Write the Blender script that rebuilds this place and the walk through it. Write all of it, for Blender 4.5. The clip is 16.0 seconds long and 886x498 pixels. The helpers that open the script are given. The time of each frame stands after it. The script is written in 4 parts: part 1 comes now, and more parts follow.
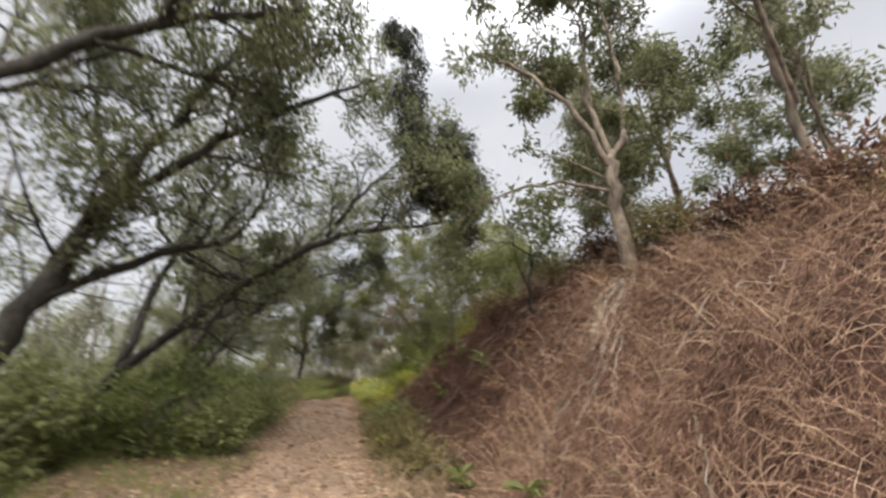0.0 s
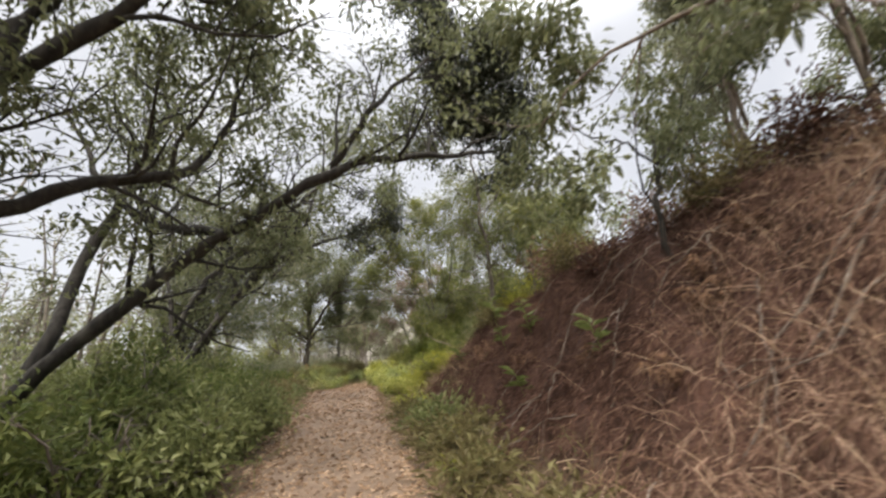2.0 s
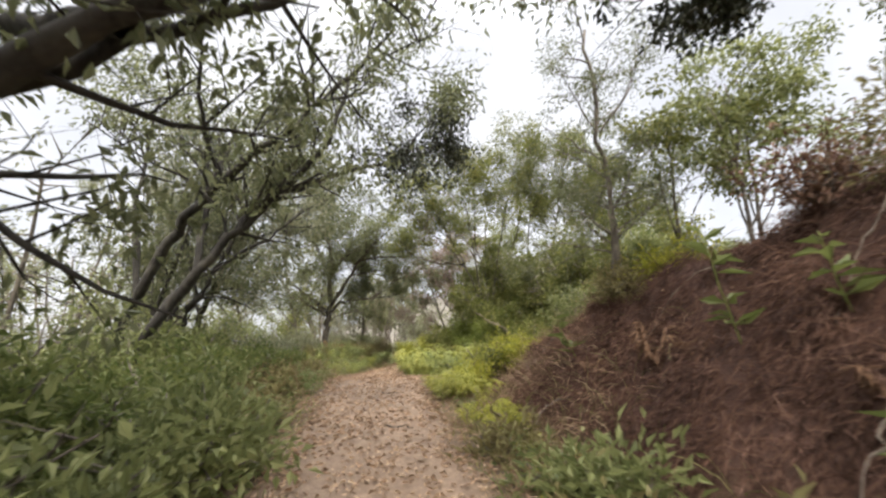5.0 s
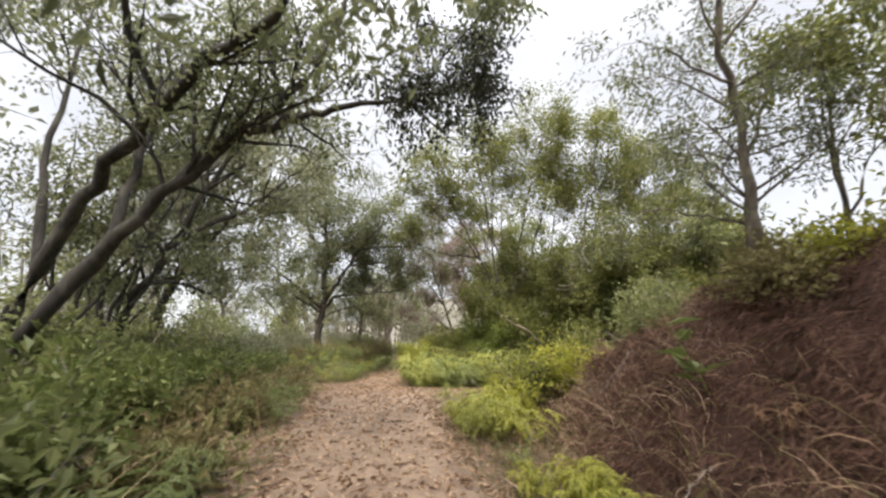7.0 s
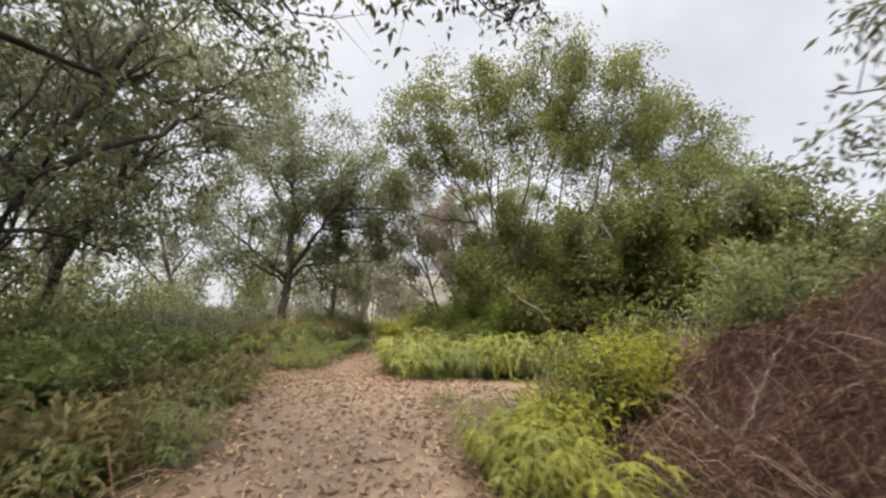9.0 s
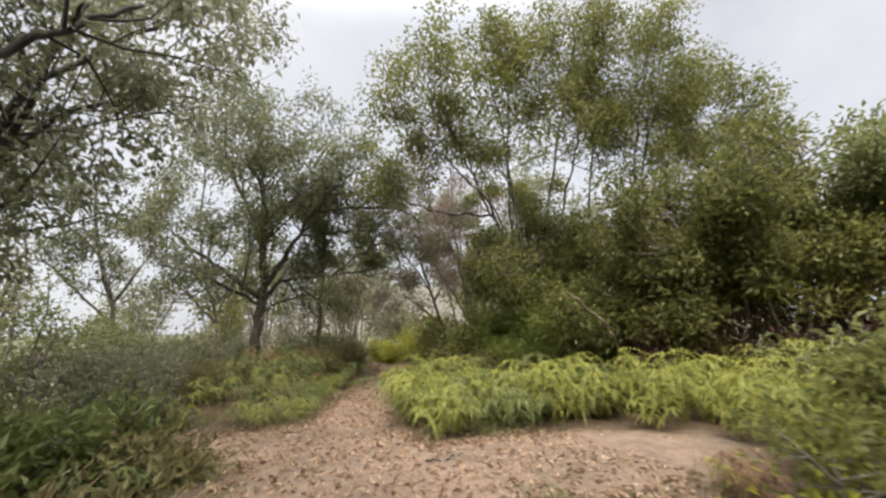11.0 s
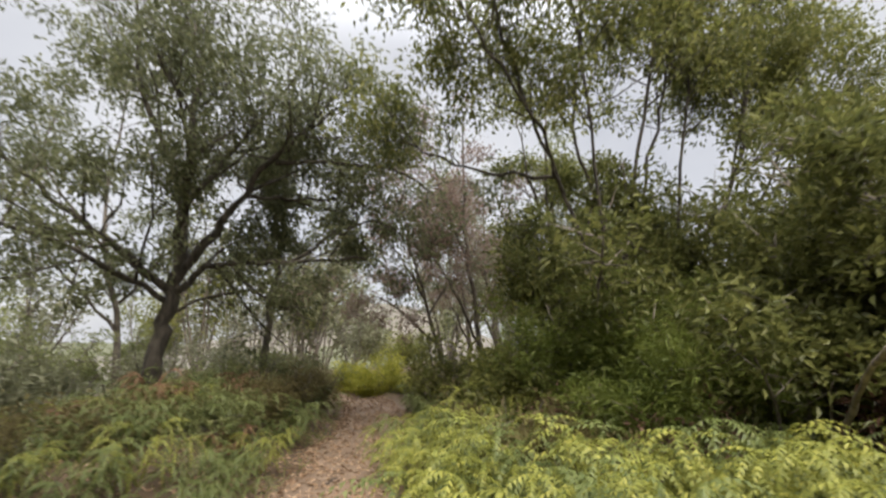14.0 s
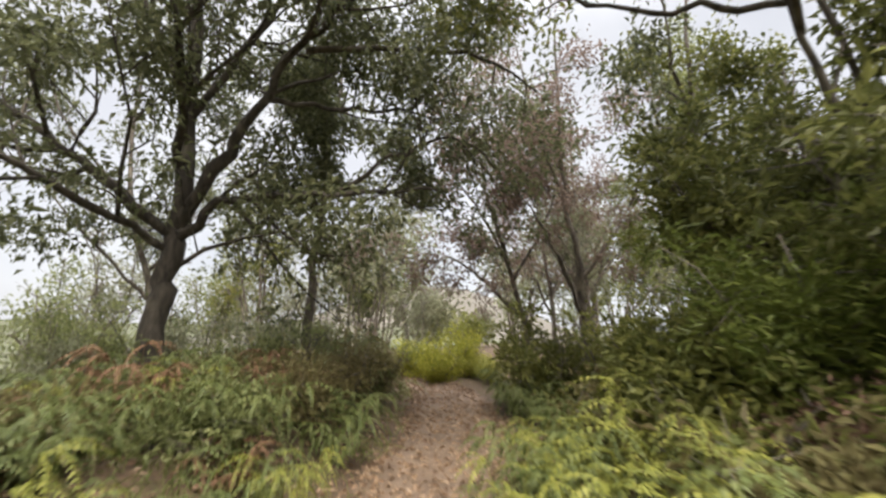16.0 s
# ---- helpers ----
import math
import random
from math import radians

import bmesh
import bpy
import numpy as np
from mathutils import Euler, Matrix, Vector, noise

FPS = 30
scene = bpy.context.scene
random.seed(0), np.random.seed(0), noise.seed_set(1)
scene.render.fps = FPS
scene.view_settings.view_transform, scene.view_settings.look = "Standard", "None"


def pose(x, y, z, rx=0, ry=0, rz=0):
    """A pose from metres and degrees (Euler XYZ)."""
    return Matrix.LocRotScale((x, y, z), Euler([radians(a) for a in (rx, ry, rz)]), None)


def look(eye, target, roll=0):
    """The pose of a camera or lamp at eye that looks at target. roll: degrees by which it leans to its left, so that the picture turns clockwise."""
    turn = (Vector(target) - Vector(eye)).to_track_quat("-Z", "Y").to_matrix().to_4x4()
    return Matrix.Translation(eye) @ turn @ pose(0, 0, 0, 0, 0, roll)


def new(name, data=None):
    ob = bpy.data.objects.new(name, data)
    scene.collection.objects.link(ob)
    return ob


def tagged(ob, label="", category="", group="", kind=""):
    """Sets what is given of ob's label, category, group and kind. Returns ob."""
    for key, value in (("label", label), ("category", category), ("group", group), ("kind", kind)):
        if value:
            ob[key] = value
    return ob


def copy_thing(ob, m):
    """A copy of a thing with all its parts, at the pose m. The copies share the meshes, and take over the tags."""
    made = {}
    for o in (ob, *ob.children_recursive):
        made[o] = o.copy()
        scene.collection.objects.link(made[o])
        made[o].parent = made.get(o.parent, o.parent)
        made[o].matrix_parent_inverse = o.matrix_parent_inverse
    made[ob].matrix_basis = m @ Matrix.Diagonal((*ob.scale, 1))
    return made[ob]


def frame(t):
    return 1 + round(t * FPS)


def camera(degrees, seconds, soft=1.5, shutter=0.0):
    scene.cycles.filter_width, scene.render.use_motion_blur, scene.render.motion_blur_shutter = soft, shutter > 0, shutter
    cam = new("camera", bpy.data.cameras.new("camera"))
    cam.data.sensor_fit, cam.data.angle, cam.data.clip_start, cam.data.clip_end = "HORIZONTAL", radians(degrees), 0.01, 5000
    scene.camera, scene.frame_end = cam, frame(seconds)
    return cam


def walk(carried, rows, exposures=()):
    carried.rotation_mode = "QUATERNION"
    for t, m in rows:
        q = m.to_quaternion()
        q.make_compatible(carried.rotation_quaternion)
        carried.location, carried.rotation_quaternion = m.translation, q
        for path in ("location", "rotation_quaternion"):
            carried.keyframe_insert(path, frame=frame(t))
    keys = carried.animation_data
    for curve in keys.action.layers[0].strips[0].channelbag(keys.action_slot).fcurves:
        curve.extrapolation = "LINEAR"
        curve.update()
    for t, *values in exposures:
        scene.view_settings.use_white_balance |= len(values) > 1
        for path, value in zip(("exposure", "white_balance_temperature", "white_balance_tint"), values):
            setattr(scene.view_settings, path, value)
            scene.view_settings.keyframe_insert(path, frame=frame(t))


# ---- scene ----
cam = camera(95.0, 16.0, soft=2.5, shutter=0.5)
METRES, EYE, TILT, LEAN, TURN = 22.0, 1.5, 17.0, 0.0, -14.0
ROWS = [
    (0.0, 0.0, 0.0, 0.0, -0.0, 0.0, 0.0),
    (0.5, -0.0065, 0.0308, -0.0083, -6.32, -2.65, -6.95),
    (1.0, -0.0189, 0.0673, -0.0189, -1.43, -4.58, -0.59),
    (1.5, -0.033, 0.0941, -0.0239, 1.77, -0.99, -0.59),
    (2.0, -0.0448, 0.1263, -0.0351, -0.32, -2.95, 3.09),
    (2.5, -0.056, 0.1495, -0.0445, 4.88, -3.37, 1.26),
    (3.0, -0.0628, 0.184, -0.0512, -1.7, -4.96, -4.25),
    (3.5, -0.0696, 0.2106, -0.0561, 6.35, -4.75, 2.43),
    (4.0, -0.0826, 0.24, -0.0626, 1.44, -5.66, 0.96),
    (4.5, -0.0908, 0.2664, -0.074, -0.49, -3.97, -1.76),
    (5.0, -0.1016, 0.2949, -0.0845, 2.83, -5.27, 0.92),
    (7.5, -0.1326, 0.4264, -0.1192, 2.57, -5.3, -1.61),
    (8.0, -0.141, 0.4536, -0.1261, 0.24, -6.6, -2.52),
    (8.5, -0.1413, 0.4795, -0.1352, 0.62, -8.66, -2.92),
    (11.0, -0.184, 0.6212, -0.1704, -2.75, -7.11, -0.01),
    (11.5, -0.198, 0.6501, -0.1809, -1.45, -6.13, -2.25),
    (12.0, -0.2101, 0.6796, -0.1897, -0.01, -6.16, -0.75),
    (12.5, -0.2161, 0.709, -0.195, 0.24, -1.48, 1.02),
    (13.0, -0.2197, 0.7418, -0.2048, -3.23, -4.08, 0.21),
    (13.5, -0.2206, 0.7683, -0.2158, -2.92, -2.48, -2.74),
    (14.0, -0.222, 0.8017, -0.2282, -6.97, -4.06, -3.88),
    (14.5, -0.2238, 0.8277, -0.2413, -7.5, -7.19, -4.51),
    (15.0, -0.2296, 0.8571, -0.2537, -1.73, -10.18, -1.13),
    (15.5, -0.2347, 0.8834, -0.2624, -0.73, -10.42, -3.58),
    (16.0, -0.2399, 0.9199, -0.276, 0.45, -6.76, -1.82),
]
walk(cam, [(t, pose(0, 0, EYE, TILT, LEAN, TURN) @ pose(METRES * x, METRES * y, METRES * z, 90 + pitch, roll, yaw)) for t, x, y, z, yaw, pitch, roll in ROWS],
     exposures=[(0.0, 0.5), (1.5, 0.58), (3.0, 0.95), (5.0, 0.98), (7.5, 0.9), (8.5, 0.74), (11.0, 0.62), (13.0, 0.42), (16.0, 0.76)])

# ---------------------------------------------------------------- light
world = bpy.data.worlds.new("overcast")
scene.world = world
world.use_nodes = True
wn, wl = world.node_tree.nodes, world.node_tree.links
wn.clear()
w_out = wn.new("ShaderNodeOutputWorld")
w_bg = wn.new("ShaderNodeBackground")
w_sky = wn.new("ShaderNodeTexSky")
w_sky.sky_type, w_sky.sun_disc = "NISHITA", False
w_sky.sun_elevation, w_sky.sun_rotation = radians(52), radians(200)
w_scale = wn.new("ShaderNodeVectorMath")
w_scale.operation = "SCALE"
w_scale.inputs["Scale"].default_value = 0.08
w_map = wn.new("ShaderNodeTexCoord")
w_cloud = wn.new("ShaderNodeTexNoise")
w_cloud.inputs["Scale"].default_value, w_cloud.inputs["Detail"].default_value = 2.2, 5
w_ramp = wn.new("ShaderNodeValToRGB")
w_ramp.color_ramp.elements[0].position, w_ramp.color_ramp.elements[0].color = 0.3, (0.47, 0.48, 0.52, 1)
w_ramp.color_ramp.elements[1].position, w_ramp.color_ramp.elements[1].color = 0.7, (0.68, 0.68, 0.70, 1)
w_mix = wn.new("ShaderNodeMixRGB")
w_mix.inputs[0].default_value = 0.88
wl.new(w_map.outputs["Generated"], w_cloud.inputs["Vector"])
wl.new(w_cloud.outputs["Fac"], w_ramp.inputs[0])
wl.new(w_sky.outputs[0], w_scale.inputs[0])
wl.new(w_scale.outputs[0], w_mix.inputs[1])
wl.new(w_ramp.outputs[0], w_mix.inputs[2])
# an overcast sky is brighter towards the zenith
w_sep = wn.new("ShaderNodeSeparateXYZ")
w_zen = wn.new("ShaderNodeMapRange")
w_zen.interpolation_type = "SMOOTHSTEP"
w_zen.inputs[1].default_value, w_zen.inputs[2].default_value, w_zen.inputs[3].default_value, w_zen.inputs[4].default_value = 0.6, 1.0, 1.0, 7.0
w_mul = wn.new("ShaderNodeVectorMath")
w_mul.operation = "SCALE"
wl.new(w_map.outputs["Generated"], w_sep.inputs[0])
wl.new(w_sep.outputs[2], w_zen.inputs[0])
wl.new(w_mix.outputs[0], w_mul.inputs[0])
wl.new(w_zen.outputs[0], w_mul.inputs["Scale"])
wl.new(w_mul.outputs[0], w_bg.inputs["Color"])
wl.new(w_bg.outputs[0], w_out.inputs[0])
w_bg.inputs["Strength"].default_value = 1.0

sun_data = bpy.data.lights.new("sun", "SUN")
sun_data.energy, sun_data.angle, sun_data.color = 4.0, radians(50), (1.0, 0.92, 0.78)
sun = new("sun", sun_data)
sun.matrix_world = look((-4, -14, 26), (0, 0, 0))


# ---------------------------------------------------------------- materials
def ramp(nt, stops):
    node = nt.nodes.new("ShaderNodeValToRGB")
    els = node.color_ramp.elements
    while len(els) < len(stops):
        els.new(0.5)
    for el, (at, col) in zip(els, stops):
        el.position, el.color = at, (*col, 1)
    return node


def noise_node(nt, scale, detail=4, coord="Object"):
    tc = nt.nodes.new("ShaderNodeTexCoord")
    n = nt.nodes.new("ShaderNodeTexNoise")
    n.inputs["Scale"].default_value, n.inputs["Detail"].default_value = scale, detail
    nt.links.new(tc.outputs[coord], n.inputs["Vector"])
    return n


def base_material(name, rough):
    m = bpy.data.materials.new(name)
    m.use_nodes = True
    bsdf = m.node_tree.nodes["Principled BSDF"]
    bsdf.inputs["Roughness"].default_value = rough
    return m, m.node_tree, bsdf


def leaf_material(name, stops, rough=0.5, through_light=0.5, patch=0.35, spread=0.55):
    """Leaves: each one its own tone, tones also drifting over the plant; some light passes through the blade."""
    m, nt, bsdf = base_material(name, rough)
    geo = nt.nodes.new("ShaderNodeNewGeometry")
    drift = noise_node(nt, 1.1, 3)
    mix = nt.nodes.new("ShaderNodeMath")
    mix.operation = "MULTIPLY_ADD"
    mix.inputs[1].default_value = spread
    off = nt.nodes.new("ShaderNodeMath")
    off.operation = "MULTIPLY_ADD"
    off.inputs[1].default_value, off.inputs[2].default_value = patch * 2, 0.5 - spread / 2 - patch
    nt.links.new(drift.outputs["Fac"], off.inputs[0])
    nt.links.new(geo.outputs["Random Per Island"], mix.inputs[0])
    nt.links.new(off.outputs[0], mix.inputs[2])
    col = ramp(nt, stops)
    nt.links.new(mix.outputs[0], col.inputs[0])
    nt.links.new(col.outputs[0], bsdf.inputs["Base Color"])
    bsdf.inputs["Specular IOR Level"].default_value = 0.35
    tr = nt.nodes.new("ShaderNodeBsdfTranslucent")
    nt.links.new(col.outputs[0], tr.inputs["Color"])
    mx = nt.nodes.new("ShaderNodeMixShader")
    mx.inputs[0].default_value = through_light
    nt.links.new(bsdf.outputs[0], mx.inputs[1])
    nt.links.new(tr.outputs[0], mx.inputs[2])
    nt.links.new(mx.outputs[0], nt.nodes["Material Output"].inputs[0])
    return m


def bark_material(name, dark, light, scale=14.0):
    m, nt, bsdf = base_material(name, 0.9)
    tc = nt.nodes.new("ShaderNodeTexCoord")
    mp = nt.nodes.new("ShaderNodeMapping")
    mp.inputs["Scale"].default_value = (1, 1, 0.3)
    nt.links.new(tc.outputs["Object"], mp.inputs[0])
    n = nt.nodes.new("ShaderNodeTexNoise")
    n.inputs["Scale"].default_value, n.inputs["Detail"].default_value = scale, 6
    nt.links.new(mp.outputs[0], n.inputs["Vector"])
    lichen = noise_node(nt, 2.5, 5)
    col = ramp(nt, [(0.3, dark), (0.7, light)])
    nt.links.new(n.outputs["Fac"], col.inputs[0])
    pale = ramp(nt, [(0.55, (0, 0, 0)), (0.72, (1, 1, 1))])
    nt.links.new(lichen.outputs["Fac"], pale.inputs[0])
    mix = nt.nodes.new("ShaderNodeMixRGB")
    mix.inputs[2].default_value = (light[0] * 1.5, light[1] * 1.55, light[2] * 1.5, 1)
    nt.links.new(pale.outputs[0], mix.inputs[0])
    nt.links.new(col.outputs[0], mix.inputs[1])
    nt.links.new(mix.outputs[0], bsdf.inputs["Base Color"])
    bump = nt.nodes.new("ShaderNodeBump")
    bump.inputs["Strength"].default_value, bump.inputs["Distance"].default_value = 0.8, 0.02
    nt.links.new(n.outputs["Fac"], bump.inputs["Height"])
    nt.links.new(bump.outputs[0], bsdf.inputs["Normal"])
    return m


def ground_material():
    m, nt, bsdf = base_material("forest_ground", 0.95)
    attr = nt.nodes.new("ShaderNodeAttribute")
    attr.attribute_name = "zone"
    sep = nt.nodes.new("ShaderNodeSeparateColor")
    nt.links.new(attr.outputs["Color"], sep.inputs[0])
    fine, mid, big = noise_node(nt, 38, 6), noise_node(nt, 7, 5), noise_node(nt, 0.9, 4)
    trail = ramp(nt, [(0.25, (0.075, 0.051, 0.035)), (0.5, (0.175, 0.121, 0.082)), (0.75, (0.3, 0.218, 0.152))])
    soil = ramp(nt, [(0.3, (0.045, 0.028, 0.018)), (0.6, (0.12, 0.08, 0.045)), (0.8, (0.2, 0.15, 0.08))])
    bank = ramp(nt, [(0.3, (0.032, 0.015, 0.01)), (0.55, (0.08, 0.037, 0.024)), (0.8, (0.17, 0.09, 0.06))])
    blend = nt.nodes.new("ShaderNodeMixRGB")
    blend.inputs[0].default_value = 0.5
    nt.links.new(fine.outputs["Fac"], blend.inputs[1])
    nt.links.new(mid.outputs["Fac"], blend.inputs[2])
    for r in (trail, soil, bank):
        nt.links.new(blend.outputs[0], r.inputs[0])
    a = nt.nodes.new("ShaderNodeMixRGB")
    nt.links.new(sep.outputs[0], a.inputs[0])
    nt.links.new(soil.outputs[0], a.inputs[1])
    nt.links.new(trail.outputs[0], a.inputs[2])
    b = nt.nodes.new("ShaderNodeMixRGB")
    nt.links.new(sep.outputs[1], b.inputs[0])
    nt.links.new(a.outputs[0], b.inputs[1])
    nt.links.new(bank.outputs[0], b.inputs[2])
    c = nt.nodes.new("ShaderNodeMixRGB")
    c.inputs[2].default_value = (0.07, 0.085, 0.04, 1)
    nt.links.new(sep.outputs[2], c.inputs[0])
    nt.links.new(b.outputs[0], c.inputs[1])
    b = c
    tone = ramp(nt, [(0.3, (0.75, 0.75, 0.75)), (0.7, (1.15, 1.12, 1.1))])
    nt.links.new(big.outputs["Fac"], tone.inputs[0])
    mul = nt.nodes.new("ShaderNodeMixRGB")
    mul.blend_type = "MULTIPLY"
    mul.inputs[0].default_value = 1.0
    nt.links.new(b.outputs[0], mul.inputs[1])
    nt.links.new(tone.outputs[0], mul.inputs[2])
    nt.links.new(mul.outputs[0], bsdf.inputs["Base Color"])
    bump = nt.nodes.new("ShaderNodeBump")
    bump.inputs["Strength"].default_value, bump.inputs["Distance"].default_value = 0.7, 0.03
    nt.links.new(blend.outputs[0], bump.inputs["Height"])
    nt.links.new(bump.outputs[0], bsdf.inputs["Normal"])
    return m


M_GROUND = ground_material()
M_OAK = leaf_material("oak_leaf", [(0.0, (0.053, 0.06, 0.029)), (0.5, (0.15, 0.16, 0.078)), (1.0, (0.3, 0.31, 0.165))], 0.45)
# hanging leaves seen against the sky: the shade is put into this base colour
M_BACKLIT = leaf_material("backlit_dark_leaf", [(0.0, (0.018, 0.022, 0.014)), (0.5, (0.042, 0.047, 0.028)), (1.0, (0.09, 0.095, 0.06))], 0.45, 0.12)
M_MID = leaf_material("tree_leaf", [(0.0, (0.06, 0.07, 0.02)), (0.5, (0.17, 0.18, 0.05)), (1.0, (0.36, 0.345, 0.115))], 0.5)
M_SHRUB = leaf_material("shrub_leaf", [(0.0, (0.07, 0.084, 0.03)), (0.5, (0.195, 0.215, 0.082)), (1.0, (0.41, 0.42, 0.2))], 0.5)
M_EVER = leaf_material("evergreen_leaf", [(0.0, (0.042, 0.05, 0.016)), (0.5, (0.13, 0.14, 0.042)), (1.0, (0.3, 0.295, 0.1))], 0.42)
M_GREY = leaf_material("grey_green_leaf", [(0.0, (0.09, 0.095, 0.058)), (0.5, (0.22, 0.225, 0.135)), (1.0, (0.42, 0.41, 0.28))], 0.5)
M_YELLOW = leaf_material("yellow_green_leaf", [(0.0, (0.11, 0.12, 0.02)), (0.5, (0.33, 0.33, 0.05)), (1.0, (0.58, 0.52, 0.1))], 0.5)
M_FERN = leaf_material("fern_frond", [(0.0, (0.09, 0.108, 0.022)), (0.5, (0.245, 0.255, 0.05)), (1.0, (0.5, 0.46, 0.11))], 0.5, 0.4)
M_FERN_DK = leaf_material("dark_fern_frond", [(0.0, (0.05, 0.072, 0.02)), (0.5, (0.14, 0.168, 0.05)), (1.0, (0.29, 0.3, 0.11))], 0.5, 0.4)
M_FERN_DRY = leaf_material("dry_fern_frond", [(0.0, (0.08, 0.04, 0.02)), (0.5, (0.18, 0.1, 0.055)), (1.0, (0.34, 0.21, 0.12))], 0.8, 0.25)
M_DRYBUSH = leaf_material("dry_bush_leaf", [(0.0, (0.08, 0.06, 0.03)), (0.5, (0.19, 0.16, 0.07)), (1.0, (0.35, 0.33, 0.15))], 0.6)
M_FEATHER = leaf_material("feathery_needle", [(0.0, (0.07, 0.1, 0.02)), (0.5, (0.185, 0.225, 0.05)), (1.0, (0.33, 0.36, 0.1))], 0.5, 0.5)
M_RED = leaf_material("reddish_leaf", [(0.0, (0.12, 0.08, 0.062)), (0.5, (0.24, 0.175, 0.14)), (1.0, (0.38, 0.3, 0.25))], 0.6)
M_LITTER = leaf_material("leaf_litter", [(0.0, (0.1, 0.058, 0.036)), (0.45, (0.31, 0.205, 0.13)), (0.75, (0.37, 0.255, 0.165)), (1.0, (0.46, 0.35, 0.25))], 0.7, 0.1, 0.15, 0.85)
M_BRUSH = leaf_material("dead_brush", [(0.0, (0.07, 0.036, 0.026)), (0.5, (0.19, 0.108, 0.075)), (1.0, (0.42, 0.29, 0.205))], 0.85, 0.15, 0.3, 0.7)
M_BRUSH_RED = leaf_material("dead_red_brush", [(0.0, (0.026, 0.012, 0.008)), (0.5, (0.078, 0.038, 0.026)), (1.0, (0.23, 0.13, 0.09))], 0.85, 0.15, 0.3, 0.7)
M_STRAW = leaf_material("dry_straw", [(0.0, (0.2, 0.11, 0.07)), (0.5, (0.38, 0.25, 0.16)), (1.0, (0.62, 0.47, 0.33))], 0.8, 0.15, 0.15, 0.8)
M_GRASS = leaf_material("grass_blade", [(0.0, (0.08, 0.11, 0.03)), (0.5, (0.2, 0.25, 0.07)), (1.0, (0.42, 0.4, 0.17))], 0.6)
M_BARK = bark_material("dark_bark", (0.014, 0.012, 0.01), (0.055, 0.048, 0.04))
M_BARK_PALE = bark_material("pale_bark", (0.08, 0.062, 0.05), (0.25, 0.2, 0.16))
M_BARK_MID = bark_material("brown_bark", (0.03, 0.025, 0.02), (0.11, 0.092, 0.074))
M_BARK_GREY = bark_material("grey_bark", (0.06, 0.05, 0.042), (0.19, 0.16, 0.13))
M_HILL = leaf_material("far_hillside", [(0.0, (0.07, 0.068, 0.058)), (1.0, (0.16, 0.14, 0.115))], 0.95, 0.0)


# ---------------------------------------------------------------- mesh helpers
def mesh_np(name, verts, tris, material, smooth=False):
    me = bpy.data.meshes.new(name)
    verts, tris = np.asarray(verts, np.float32), np.asarray(tris, np.int32)
    me.vertices.add(len(verts))
    me.vertices.foreach_set("co", verts.ravel())
    me.loops.add(tris.size)
    me.loops.foreach_set("vertex_index", tris.ravel())
    me.polygons.add(len(tris))
    me.polygons.foreach_set("loop_start", np.arange(len(tris), dtype=np.int32) * tris.shape[1])
    me.polygons.foreach_set("use_smooth", np.full(len(tris), smooth))
    me.update(calc_edges=True)
    me.validate()
    me.materials.append(material)
    return me


def part(name, mesh, parent, label="", kind=""):
    ob = new(name, mesh)
    ob.parent = parent
    return tagged(ob, label, kind=kind)


def thing(name, base, label, category, group="", kind=""):
    ob = new(name)
    ob.empty_display_size = 0.2
    ob.location = base
    return tagged(ob, label, category, group, kind)


def norm(v):
    v = np.asarray(v, float)
    return v / np.maximum(np.linalg.norm(v, axis=-1, keepdims=True), 1e-9)


def smooth_path(points, per=5):
    """A curve through a few points."""
    p = np.asarray(points, float)
    p = np.vstack([2 * p[0] - p[1], p, 2 * p[-1] - p[-2]])
    out = []
    for i in range(1, len(p) - 2):
        for t in np.linspace(0, 1, per, endpoint=False):
            a, b, c, d = p[i - 1:i + 3]
            out.append(0.5 * (2 * b + (c - a) * t + (2 * a - 5 * b + 4 * c - d) * t * t + (3 * b - a - 3 * c + d) * t ** 3))
    out.append(p[-2])
    return np.array(out)


def tube(path, r0, r1, sides=8, rough=0.0, rng=None):
    path = np.asarray(path, float)
    n = len(path)
    tan = norm(np.gradient(path, axis=0))
    ref = np.where(np.abs(tan[:, 2:3]) > 0.9, [[1.0, 0, 0]], [[0, 0, 1.0]])
    u = norm(np.cross(tan, ref))
    v = np.cross(tan, u)
    r = np.linspace(r0, r1, n)[:, None]
    if rough and rng is not None:
        r = r * (1 + rng.normal(0, rough, (n, 1)))
    a = np.linspace(0, 2 * np.pi, sides, endpoint=False)
    ring = path[:, None] + r[:, :, None] * (np.cos(a)[None, :, None] * u[:, None] + np.sin(a)[None, :, None] * v[:, None])
    if rough and rng is not None:
        ring += rng.normal(0, rough * 0.5, (n, sides, 1)) * r[:, :, None] * norm(ring - path[:, None])
    i = np.arange(n - 1)[:, None] * sides
    j = np.arange(sides)[None]
    k = (j + 1) % sides
    q = np.stack([i + j, i + k, i + sides + k, i + j, i + sides + k, i + sides + j], -1).reshape(-1, 3)
    cap = np.array([[(n - 1) * sides, (n - 1) * sides + m, (n - 1) * sides + m + 1] for m in range(1, sides - 1)])
    return ring.reshape(-1, 3), np.vstack([q, cap])


def joined(pieces):
    vs, fs, o = [], [], 0
    for v, f in pieces:
        vs.append(v)
        fs.append(f + o)
        o += len(v)
    return np.vstack(vs), np.vstack(fs)


